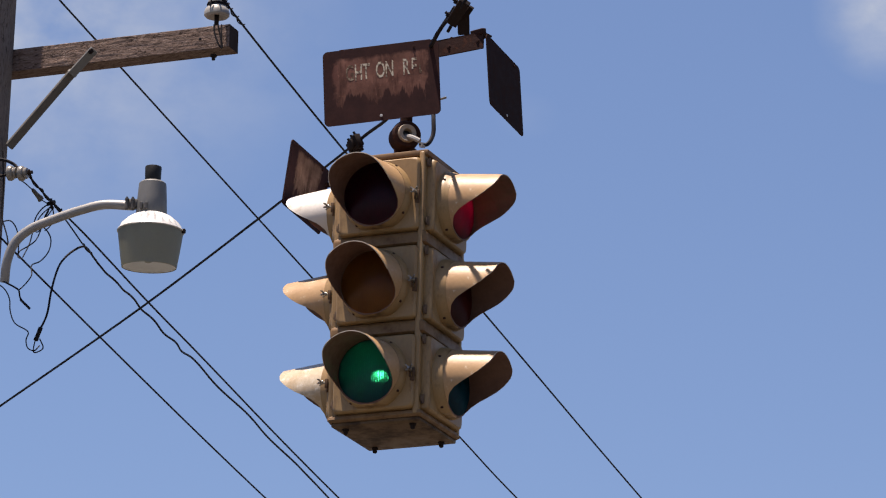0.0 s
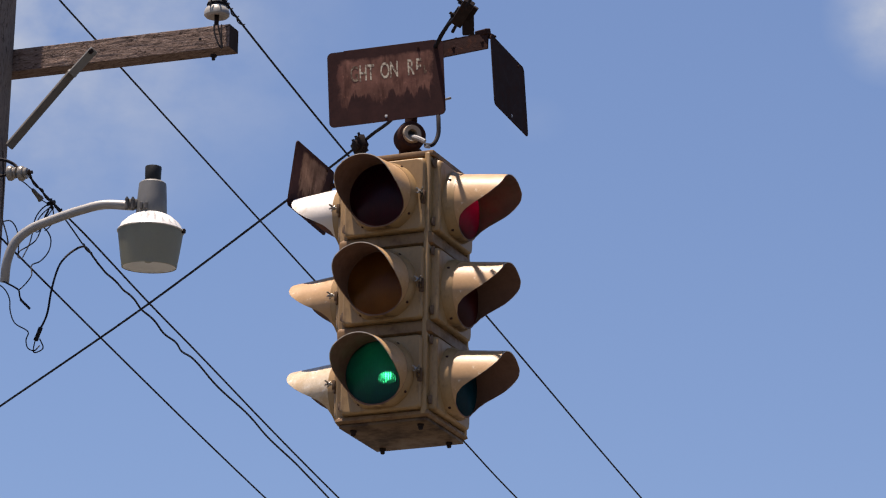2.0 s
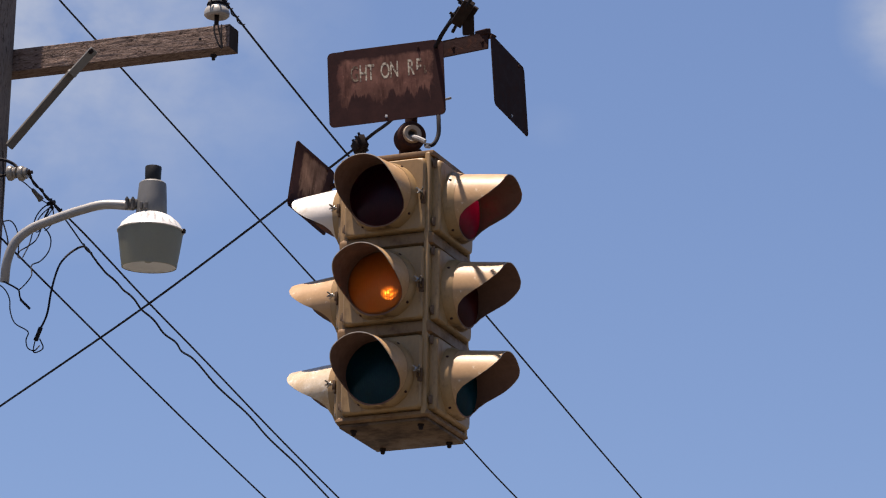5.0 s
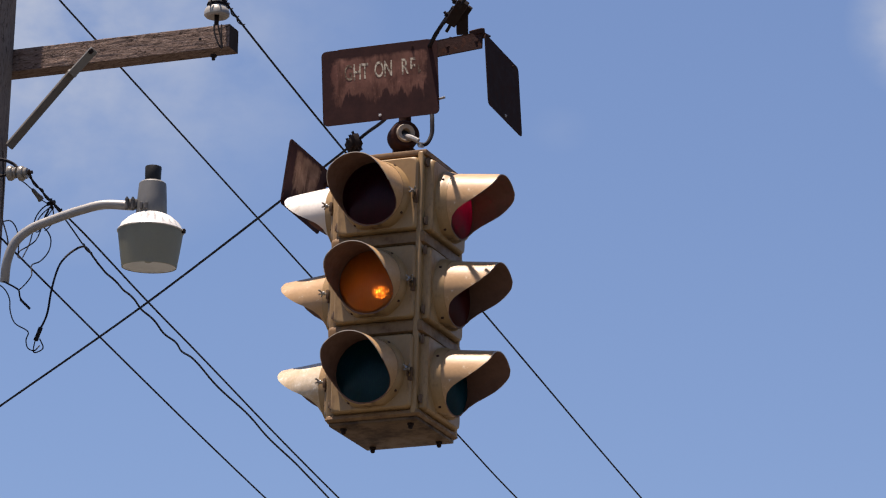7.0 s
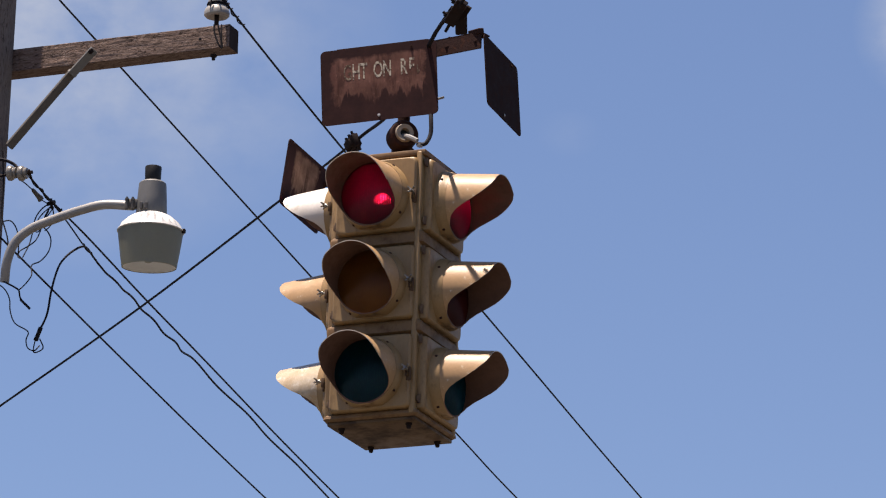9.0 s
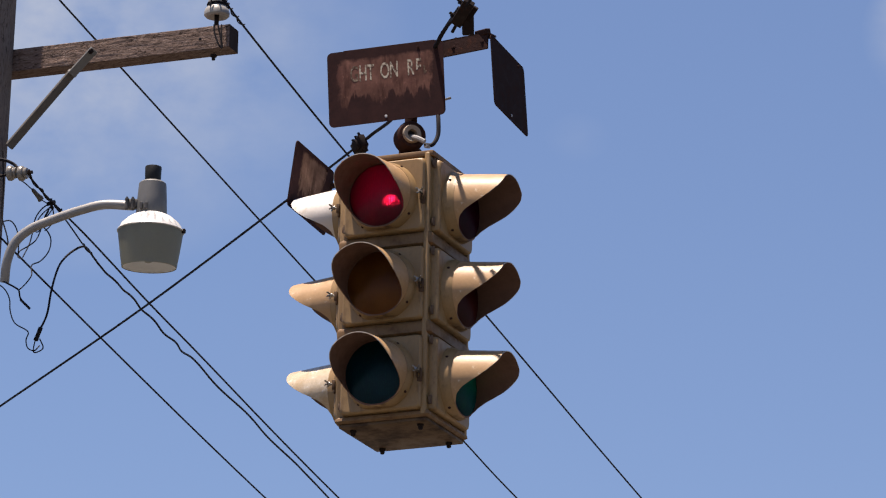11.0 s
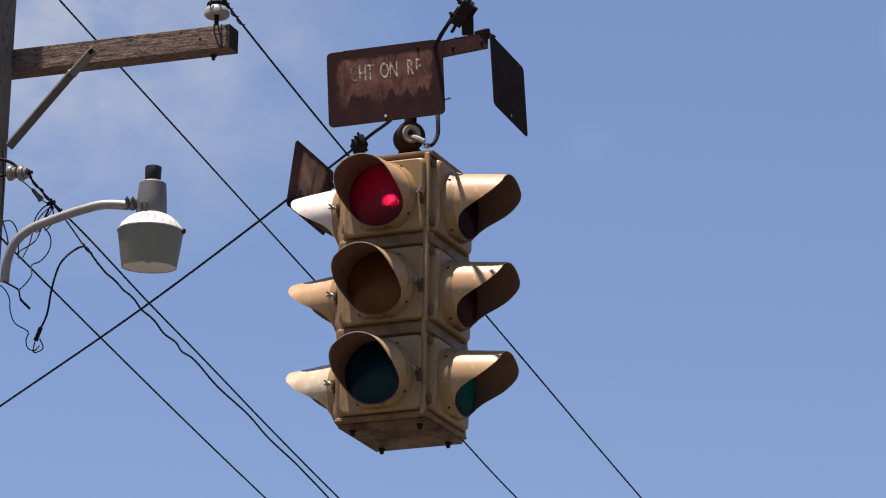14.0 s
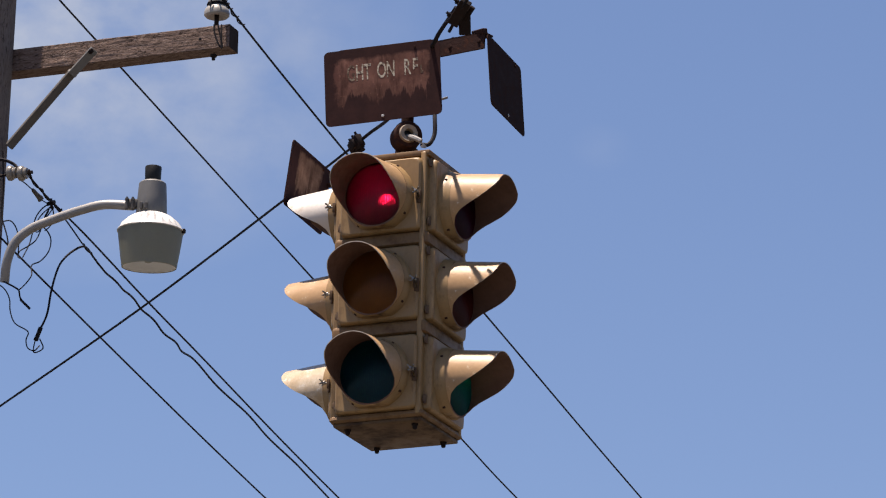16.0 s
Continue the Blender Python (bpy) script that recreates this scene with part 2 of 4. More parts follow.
def box(bm, lo, hi, bevel=0.0, m=None, seg=2):
    r = bmesh.ops.create_cube(bm, size=1)
    vs = r["verts"]
    lo, hi = Vector(lo), Vector(hi)
    for v in vs:
        v.co = Vector((lo[i] + (v.co[i] + 0.5) * (hi[i] - lo[i]) for i in range(3)))
    if bevel:
        es = list({e for v in vs for e in v.link_edges})
        r = bmesh.ops.bevel(bm, geom=es, offset=bevel, segments=seg, affect="EDGES", profile=0.5)
        vs = list({v for f in r["faces"] for v in f.verts} | {v for v in vs if v.is_valid})
    if m is not None:
        bmesh.ops.transform(bm, matrix=m, verts=vs)
    return bm


def lathe(bm, profile, seg=32, m=None, flute=None):
    """Turns (radius, z) pairs about z."""
    rings = []
    for r, z in profile:
        ring = []
        for i in range(seg):
            a = 2 * math.pi * i / seg
            rr = r * (1 + (flute(r, z, a) if flute else 0))
            ring.append(bm.verts.new((rr * math.cos(a), rr * math.sin(a), z)))
        rings.append(ring)
    for p, q in zip(rings, rings[1:]):
        for i in range(seg):
            bm.faces.new((p[i], p[(i + 1) % seg], q[(i + 1) % seg], q[i]))
    if profile[0][0] > 1e-4:
        bm.faces.new(rings[0])
    if profile[-1][0] > 1e-4:
        bm.faces.new(rings[-1])
    bmesh.ops.remove_doubles(bm, verts=[v for r in rings for v in r], dist=1e-6)
    if m is not None:
        bmesh.ops.transform(bm, matrix=m, verts=[v for r in rings for v in r if v.is_valid])
    return bm


def smooth_line(pts, per=6):
    """A smooth curve through the points (centripetal, so that uneven steps leave no kinks)."""
    pts = [Vector(p) for p in pts]
    ext = [2 * pts[0] - pts[1], *pts, 2 * pts[-1] - pts[-2]]
    out = []
    for i in range(1, len(ext) - 2):
        a, b, c, d = ext[i - 1:i + 3]
        t0 = 0.0
        t1 = t0 + (b - a).length ** 0.5
        t2 = t1 + (c - b).length ** 0.5
        t3 = t2 + (d - c).length ** 0.5
        for k in range(per):
            t = t1 + (t2 - t1) * k / per
            a1 = a * ((t1 - t) / (t1 - t0)) + b * ((t - t0) / (t1 - t0))
            a2 = b * ((t2 - t) / (t2 - t1)) + c * ((t - t1) / (t2 - t1))
            a3 = c * ((t3 - t) / (t3 - t2)) + d * ((t - t2) / (t3 - t2))
            b1 = a1 * ((t2 - t) / (t2 - t0)) + a2 * ((t - t0) / (t2 - t0))
            b2 = a2 * ((t3 - t) / (t3 - t1)) + a3 * ((t - t1) / (t3 - t1))
            out.append(b1 * ((t2 - t) / (t2 - t1)) + b2 * ((t - t1) / (t2 - t1)))
    return out + [pts[-1]]


def tube(bm, pts, r, seg=8, r1=None):
    pts = [Vector(p) for p in pts]
    ref, rings = None, []
    for i, p in enumerate(pts):
        d = (pts[min(i + 1, len(pts) - 1)] - pts[max(i - 1, 0)]).normalized()
        if ref is None:
            ref = d.orthogonal().normalized()
        ref = (ref - d * ref.dot(d)).normalized()
        side = d.cross(ref)
        rad = r if r1 is None else r + (r1 - r) * i / (len(pts) - 1)
        rings.append([bm.verts.new(p + rad * (ref * math.cos(2 * math.pi * k / seg) + side * math.sin(2 * math.pi * k / seg))) for k in range(seg)])
    for p, q in zip(rings, rings[1:]):
        for k in range(seg):
            bm.faces.new((p[k], p[(k + 1) % seg], q[(k + 1) % seg], q[k]))
    bm.faces.new(rings[0]), bm.faces.new(rings[-1])
    return bm


def plate(bm, w, h, thick, radius, seg=5):
    """A rounded rectangle in the x-z plane, centred, its front at y = 0 and its back at y = thick."""
    outline = []
    for cx, cz, a0 in ((1, 1, 0), (-1, 1, 90), (-1, -1, 180), (1, -1, 270)):
        for k in range(seg + 1):
            a = radians(a0 + 90 * k / seg)
            outline.append((cx * (w / 2 - radius) + radius * math.cos(a), cz * (h / 2 - radius) + radius * math.sin(a)))
    f = [bm.verts.new((x, 0, z)) for x, z in outline]
    b = [bm.verts.new((x, thick, z)) for x, z in outline]
    bm.faces.new(f), bm.faces.new(b[::-1])
    for i in range(len(f)):
        j = (i + 1) % len(f)
        bm.faces.new((f[i], b[i], b[j], f[j]))
    return bm


def bolt_mesh(bm, at, axis, r, length):
    q = Vector(axis).to_track_quat("Z", "Y").to_matrix().to_4x4()
    lathe(bm, [(r, 0), (r, length * 0.45), (r * 0.55, length * 0.5), (r * 0.55, length)], 6, Matrix.Translation(at) @ q)
    return bm


# ---- ground ----
bm = bmesh.new()
bmesh.ops.create_grid(bm, x_segments=24, y_segments=24, size=2500)
tagged(part("ground", bm, GROUND), "sun-bleached bare ground reaching to the horizon", "ground", kind="structure")

# ---- traffic signal ----
YAW = pose(0, 0, 0, 0, 0, -23.3)
HEAD = Matrix.Translation((-0.1340, 14.22, 5.3945)) @ pose(0, 0, 0, -0.5, 0.0, 0) @ YAW
SEC = 0.2850
LX, LZ, LY = 0.0, 0.1237, -0.168 - 0.043     # lens centre on a face that looks to -y
RV = 0.1046
signal = empty("traffic_signal", HEAD, "cream-painted four-way traffic signal hanging from a span wire", "traffic light")
BULBS = {}


def section_body():
    """Four walls with rounded corners, each with a round opening behind its door."""
    bm = bmesh.new()
    n, h, z0, z1 = 48, 0.138, -0.010, SEC - 0.0145
    for k in range(4):
        turn = Matrix.Rotation(radians(90 * k), 3, "Z")
        rings = []
        for r in (None, 0.0948):
            ring = []
            for i in range(n):
                a = 2 * math.pi * (i + 0.5) / n
                dx, dz = math.cos(a), math.sin(a)
                t = r or min(h / abs(dx), (z1 - LZ) / dz if dz > 0 else (z0 - LZ) / dz)
                ring.append(bm.verts.new(turn @ Vector((t * dx, -h, LZ + t * dz))))
            rings.append(ring)
        rings.append([bm.verts.new(v.co + turn @ Vector((0, 0.006, 0))) for v in rings[1]])
        for p, q in zip(rings, rings[1:]):
            for i in range(n):
                bm.faces.new((p[i], p[(i + 1) % n], q[(i + 1) % n], q[i]))
    for z in (z0, z1):
        bm.faces.new([bm.verts.new((x * h, y * h, z)) for x, y in ((-1, -1), (1, -1), (1, 1), (-1, 1))])
    return bm


def ledge(low=-0.0345):
    """The rounded band that closes each section below its doors."""
    bm = bmesh.new()
    prof = [(0.125, low), (0.1505, low), (0.1565, low + 0.005), (0.1580, -0.006), (0.1555, 0.004), (0.1500, 0.0085), (0.132, 0.0095)]
    rings = [[bm.verts.new((sx * h, sy * h, z)) for sx, sy in ((-1, -1), (1, -1), (1, 1), (-1, 1))] for h, z in prof]
    for p, q in zip(rings, rings[1:]):
        for i in range(4):
            bm.faces.new((p[i], p[(i + 1) % 4], q[(i + 1) % 4], q[i]))
    bm.faces.new(rings[0]), bm.faces.new(rings[-1])
    vert = [e for e in bm.edges if abs(e.verts[0].co.z - e.verts[1].co.z) > 0.001 and abs(abs(e.verts[0].co.x) - abs(e.verts[0].co.y)) < 1e-6]
    bmesh.ops.bevel(bm, geom=vert, offset=0.008, segments=3, affect="EDGES", profile=0.5)
    return bm


def door_with_hole():
    """The door: a deep cast panel with rounded corners, a round opening and a domed collar."""
    bm = bmesh.new()
    n = 96
    x0, x1, z0, z1 = -0.135, 0.135, 0.009, 0.2455
    cx, cz, hx, hz = (x0 + x1) / 2, (z0 + z1) / 2, (x1 - x0) / 2, (z1 - z0) / 2
    ang = [2 * math.pi * (i + 0.5) / n for i in range(n)]

    def rim(a, inset):
        """The point of the rounded outline in the direction a from the lens centre."""
        dx, dz, lo, hi, rad = math.cos(a), math.sin(a), 0.05, 0.25, 0.013
        for _ in range(30):
            t = (lo + hi) / 2
            qx, qz = abs(LX + t * dx - cx) - (hx - inset - rad), abs(LZ + t * dz - cz) - (hz - inset - rad)
            out = math.hypot(max(qx, 0), max(qz, 0)) + min(max(qx, qz), 0) - rad
            lo, hi = (t, hi) if out < 0 else (lo, t)
        return lo
    rings = []
    for inset, y in ((0.0015, -0.132), (0.0, -0.150), (0.0010, -0.164), (0.0030, -0.169), (0.0065, -0.172), (0.0105, -0.172)):
        rings.append([bm.verts.new((LX + rim(a, inset) * math.cos(a), y, LZ + rim(a, inset) * math.sin(a))) for a in ang])
    for r, y in ((0.1140, -0.172), (0.1128, -0.177), (0.1122, -0.184), (0.1100, -0.191), (0.1070, -0.198), (0.1050, -0.206), (0.0965, -0.206), (0.0945, -0.190), (0.0945, -0.136)):
        ring = []
        for a in ang:
            rr = min(r, rim(a, 0.0135)) if y > -0.173 else min(r, rim(a, 0.012))
            ring.append(bm.verts.new((LX + rr * math.cos(a), y, LZ + rr * math.sin(a))))
        rings.append(ring)
    for k, (p, q) in enumerate(zip(rings, rings[1:])):
        for i in range(n):
            j = (i + 1) % n
            bm.faces.new((p[i], p[j], q[j], q[i])).material_index = int(k > 10)
    return bm


def visor_length(phi):
    return float(np.interp(phi, (0, 50, 62, 70, 80, 90, 100, 110, 122, 140, 180), (0.162, 0.161, 0.153, 0.141, 0.122, 0.098, 0.068, 0.040, 0.020, 0.009, 0.005)))


def visor_mesh():
    """A cutaway visor: long above, swept back to the collar below, of thin sheet, drooping a little."""
    bm = bmesh.new()
    n, k, th = 96, 8, 0.0025
    sh = math.tan(radians(5.5))

    def pt(i, s, r):
        phi = -180 + 360 * i / n
        d = visor_length(abs(phi)) * s
        a = radians(phi)
        rr = r * (1 - 0.02 * s)
        return (LX + rr * math.sin(a), -0.198 - d, LZ + rr * math.cos(a) - d * sh)
    outer = [[bm.verts.new(pt(i, j / k, RV)) for i in range(n)] for j in range(k + 1)]
    inner = [[bm.verts.new(pt(i, j / k, RV - th)) for i in range(n)] for j in range(k + 1)]
    for g in (outer, inner):
        for p, q in zip(g, g[1:]):
            for i in range(n):
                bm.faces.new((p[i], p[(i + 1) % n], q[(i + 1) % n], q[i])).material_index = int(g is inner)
    for i in range(n):
        # the painted rim line runs along the upper arc only; darker colour below
        rim = 2 if abs(-180 + 360 * (i + 0.5) / n) < 84 else 1
        for g in (0, k):
            bm.faces.new((outer[g][i], outer[g][(i + 1) % n], inner[g][(i + 1) % n], inner[g][i])).material_index = rim if g else 0
    return bm


def lens_mesh():
    bm = bmesh.new()
    prof = [(0.0995, 0.0), (0.083, 0.006), (0.062, 0.011), (0.042, 0.015), (0.021, 0.017), (0.0, 0.018)]
    lathe(bm, [(0.0995, -0.002)] + prof, 40)
    for f in [f for f in bm.faces if len(f.verts) > 4]:
        bm.faces.remove(f)
    return bm


def reflector_mesh():
    """A bowl behind the lens with a closed socket for the lamp."""
    bm = bmesh.new()
    prof = [(0.0935, 0.0), (0.089, -0.03), (0.077, -0.062), (0.056, -0.084), (0.034, -0.094), (0.0293, -0.096), (0.0293, -0.128), (0.012, -0.130), (0.001, -0.130)]
    rings = [[bm.verts.new((r * math.cos(2 * math.pi * i / 40), r * math.sin(2 * math.pi * i / 40), z)) for i in range(40)] for r, z in prof]
    for p, q in zip(rings, rings[1:]):
        for i in range(40):
            bm.faces.new((p[i], p[(i + 1) % 40], q[(i + 1) % 40], q[i]))
    return bm


def bulb_mesh():
    """A lamp globe, frosted and lit on one half, with a dark coated back."""
    bm = bmesh.new()
    bmesh.ops.create_uvsphere(bm, u_segments=24, v_segments=16, radius=0.029)
    for f in bm.faces:
        f.material_index = 0 if f.calc_center_median().z > 0.003 else 1
    return bm


def latch_mesh():
    """A cast lug with a slot for the swing bolt."""
    bm = bmesh.new()
    box(bm, (-0.011, -0.010, -0.024), (-0.003, 0.002, 0.014), 0.003)
    box(bm, (0.003, -0.010, -0.024), (0.011, 0.002, 0.014), 0.003)
    box(bm, (-0.010, -0.005, -0.040), (0.010, 0.002, -0.020), 0.003)
    return bm


def wing_nut_mesh():
    bm = bmesh.new()
    tube(bm, [(0, 0.004, -0.004), (0, -0.012, 0.0), (0, -0.036, 0.004)], 0.0050, 8)
    lathe(bm, [(0.0075, 0.0), (0.0085, 0.004), (0.0065, 0.012), (0.0, 0.013)], 10, pose(0, -0.018, 0.003, 90, 0, 0))
    for dx, dz in ((-0.014, 0.012), (0.014, 0.010), (-0.011, -0.010), (0.013, -0.008)):
        tube(bm, smooth_line([(0, -0.026, 0.004), (dx * 0.6, -0.030, 0.004 + dz * 0.6), (dx, -0.036, 0.004 + dz)], 3), 0.0042, 6, 0.0028)
    return bm


def hinge_mesh():
    bm = bmesh.new()
    tube(bm, [(0, 0, -0.016), (0, 0, 0.016)], 0.0065, 8)
    box(bm, (-0.012, -0.001, -0.011), (0.006, 0.006, 0.011), 0.002)
    return bm


def screw_mesh():
    bm = bmesh.new()
    lathe(bm, [(0.0042, -0.004), (0.0042, 0.002), (0.003, 0.0035), (0.0, 0.0038)], 8)
    return bm


first = {}


def piece(name, make, mat, parent, m, label="", smooth=True):
    """A part that shares its mesh with those of the same name and material."""
    key = (name, mat[0].name if isinstance(mat, (list, tuple)) else mat.name)
    if key in first:
        ob = new(name, first[key].data)
        ob.parent, ob.matrix_basis = parent, m
        if label:
            ob["label"] = label
        return ob
    first[key] = part(name, make(), mat, parent, label, smooth, m)
    return first[key]


for i, colour in enumerate(("green", "amber", "red")):
    up = pose(0, 0, i * SEC)
    piece("section_body", section_body, PAINT, signal, up)
    if i:
        piece("section_rim", ledge, PAINT_GRIME, signal, up)
    else:
        part("section_rim", ledge(-0.0135), PAINT_GRIME, signal, at=up)
    for k, face in enumerate(("front", "side_a", "back", "side_b")):
        turn = up @ pose(0, 0, 0, 0, 0, 90 * k)
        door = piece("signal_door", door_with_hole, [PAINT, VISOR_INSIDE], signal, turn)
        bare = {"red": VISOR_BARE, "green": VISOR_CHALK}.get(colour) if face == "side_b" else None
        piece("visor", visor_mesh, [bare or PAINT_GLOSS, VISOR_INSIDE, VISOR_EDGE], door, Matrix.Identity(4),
              "pale whitish sheet-metal visor" if bare else "cream sheet-metal visor with worn glossy paint")
        ax = pose(LX, LY + 0.0035, LZ, 90, 0, 0)
        deep_red = colour == "amber" and face == "side_a"
        piece("lens", lens_mesh, SIDE_AMBER if deep_red else LENS[colour], door, ax, "dark reddish amber moulded glass lens" if deep_red else colour + " moulded glass lens")
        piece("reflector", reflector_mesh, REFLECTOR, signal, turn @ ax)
        bulb = piece("lamp_bulb", bulb_mesh, [(BULB_WEAK if colour == "red" else BULB_FAINT) if face in ("side_a", "side_b") else BULB_LOW if colour == "amber" else BULB_ON, BULB_OFF], signal, turn @ ax @ pose(0, 0, -0.0965))
        BULBS[face, colour] = (bulb, turn @ ax @ pose(0, 0, -0.0965))
        held = pose(0.130, -0.168, 0.124) @ Matrix.Diagonal((0.8, 0.9, 0.8, 1))
        piece("latch_lug", latch_mesh, LUG, door, held, "rusty cast latch lug")
        piece("wing_nut", wing_nut_mesh, LATCH, door, held, "bright steel wing nut")
        for z in (0.042, 0.232):
            piece("hinge", hinge_mesh, GALV_PAINT, door, pose(-0.138, -0.154, z) @ Matrix.Diagonal((0.8, 0.8, 0.85, 1)), "paint-splashed steel hinge")
        for a in (35, 125, 215, 305):
            piece("collar_screw", screw_mesh, RUST, door, pose(LX + 0.1105 * math.sin(radians(a)), -0.187, LZ + 0.1105 * math.cos(radians(a)), 90, 0, 0))

# corner posts between the doors
for k in range(4):
    bm = bmesh.new()
    box(bm, (0.128, -0.1590, -0.008), (0.1460, -0.128, 3 * SEC - 0.020), 0.006, seg=3)
    part("corner_post", bm, PAINT, signal, at=pose(0, 0, 0, 0, 0, 90 * k), smooth=True)
bm = bmesh.new()
box(bm, (-0.147, -0.147, -0.0255), (0.147, 0.147, -0.013), 0.004)
part("bottom_plate", bm, PAINT_BOTTOM, signal, "soot-stained bottom plate", True)
for x, y in ((-0.112, -0.112), (0.112, -0.112), (0.112, 0.112), (-0.112, 0.112)):
    bm = bmesh.new()
    lathe(bm, [(0.0105, 0.0), (0.0105, -0.006), (0.0075, -0.007), (0.0075, -0.014), (0.005, -0.018)], 10, pose(x, y, -0.025))
    part("bolt", bm, DARK_METAL, signal)
bm = bmesh.new()
box(bm, (-0.1560, -0.1560, 3 * SEC - 0.033), (0.1560, 0.1560, 3 * SEC - 0.014), 0.004)
box(bm, (-0.055, -0.055, 3 * SEC - 0.014), (0.055, 0.055, 3 * SEC + 0.009), 0.006)
part("top_plate", bm, PAINT_GRIME, signal, smooth=True)


# ---- hanger, bracket and span ----
hanger = empty("signal_hanger", Matrix.Translation((-0.124, 14.19, 6.53)), "rusty steel hanger pipe and sign bracket clamped to the span wire", "hanger")
HO = Vector((-0.124, 14.19, 6.53))
bm = bmesh.new()
tube(bm, [Vector((0, 0.0, -0.26)), Vector((0, 0, 0.07))], 0.020, 12)
part("pipe", bm, RUST, hanger, smooth=True)
bm = bmesh.new()
lathe(bm, [(0.036, -0.045), (0.046, -0.038), (0.046, 0.014), (0.041, 0.024), (0.024, 0.026), (0.021, 0.006)], 28, pose(0.0, -0.055, -0.216, 90, 0, 14))
lathe(bm, [(0.036, -0.275), (0.036, -0.245), (0.024, -0.235), (0.024, -0.215)], 20)
part("wire_entrance", bm, RUST, hanger, "rusty round wire entrance fitting", True)
bm = bmesh.new()
lathe(bm, [(0.030, 0.0), (0.030, 0.020), (0.027, 0.0285), (0.015, 0.025), (0.013, 0.002)], 24, pose(0.0, -0.062, -0.216, 90, 0, 14))
part("bushing", bm, BUSHING, hanger, "dull tan bushing", True)
# A black disc stands in for the darkness inside the cable hole.
bm = bmesh.new()
lathe(bm, [(0.0135, 0.0), (0.0135, 0.006)], 20, pose(0.0, -0.062, -0.216, 90, 0, 14))
part("cable_hole_dark", bm, BLACK_PLASTIC, hanger, "black disc for the dark of the cable hole", True)
bm = bmesh.new()
bolt_mesh(bm, Vector((-0.071, 14.052, 6.250)) - HO, (0.1, -0.2, 1), 0.010, 0.014)
part("cable_connector", bm, GALV, hanger, "bright metal cable connector")
bm = bmesh.new()
tube(bm, smooth_line([(0.0, -0.07, -0.222), (0.022, -0.10, -0.236), (0.045, -0.11, -0.25)]), 0.008, 8)
part("conduit", bm, CABLE_GREY, hanger, smooth=True)
bm = bmesh.new()
tube(bm, smooth_line([Vector(p) - HO for p in [(-0.079, 14.060, 6.263), (-0.056, 14.050, 6.260), (-0.039, 14.060, 6.293), (-0.038, 14.070, 6.343), (-0.043, 14.100, 6.399), (-0.070, 14.140, 6.510), (-0.054, 14.090, 6.590), (-0.046, 14.012, 6.583), (-0.038, 13.976, 6.587), (-0.029, 13.956, 6.598), (0.0193, 13.880, 6.652)]]), 0.0068, 8)
part("drop_cable", bm, CABLE, hanger, smooth=True)
bm = bmesh.new()
tube(bm, smooth_line([Vector(p) - HO for p in [(-0.001, 13.9645, 6.602), (0.004, 13.954, 6.608), (0.030, 13.880, 6.637)]]), 0.0055, 8)
part("drop_cable", bm, CABLE, hanger, smooth=True)
# messenger between the two clamps
bm = bmesh.new()
tube(bm, smooth_line([Vector(p) - HO for p in [(-0.303, 14.600, 6.426), (-0.252, 14.520, 6.445), (-0.179, 14.330, 6.442), (-0.130, 14.250, 6.482), (-0.079, 14.125, 6.541), (-0.054, 14.088, 6.593), (-0.046, 14.014, 6.587), (-0.029, 13.959, 6.602), (0.046, 13.749, 6.620)]]), 0.0055, 8)
part("messenger", bm, CABLE, hanger, smooth=True)


def clamp(centre, along, size, turn):
    """A span clamp: two grooved jaws, a saddle and its bolts."""
    bm = bmesh.new()
    q = Vector(along).to_track_quat("X", "Z").to_matrix().to_4x4() @ pose(0, 0, 0, turn, 0, 0)
    s = size
    box(bm, (-0.55 * s, -0.16 * s, -0.30 * s), (0.55 * s, 0.16 * s, 0.30 * s), 0.05 * s)
    box(bm, (-0.30 * s, -0.30 * s, -0.18 * s), (0.30 * s, 0.30 * s, 0.22 * s), 0.05 * s)
    for x in (-0.36, 0.0, 0.36):
        bolt_mesh(bm, (x * s, 0, 0.24 * s), (0.1, 0, 1), 0.13 * s, 0.24 * s)
        bolt_mesh(bm, (x * s, 0, -0.24 * s), (0, 0.1, -1), 0.13 * s, 0.26 * s)
    tube(bm, smooth_line([(-0.2 * s, 0.2 * s, 0.4 * s), (-0.2 * s, 0.32 * s, 0.1 * s), (-0.2 * s, 0.2 * s, -0.35 * s)]), 0.06 * s, 6)
    bmesh.ops.transform(bm, matrix=Matrix.Translation(Vector(centre) - HO) @ q, verts=bm.verts)
    part("span_clamp", bm, DARK_METAL, hanger, "dark rusty span clamp with bolts", True)


ALONG = (0.323, -0.82, 0.147)
clamp((-0.290, 14.580, 6.429), ALONG, 0.070, 25)
# sign bracket: an angle bar on the pipe, with a stub to each sign
BAR_A, BAR_B = Vector((-0.126, 14.190, 6.601)), Vector((0.111, 14.020, 6.5975))


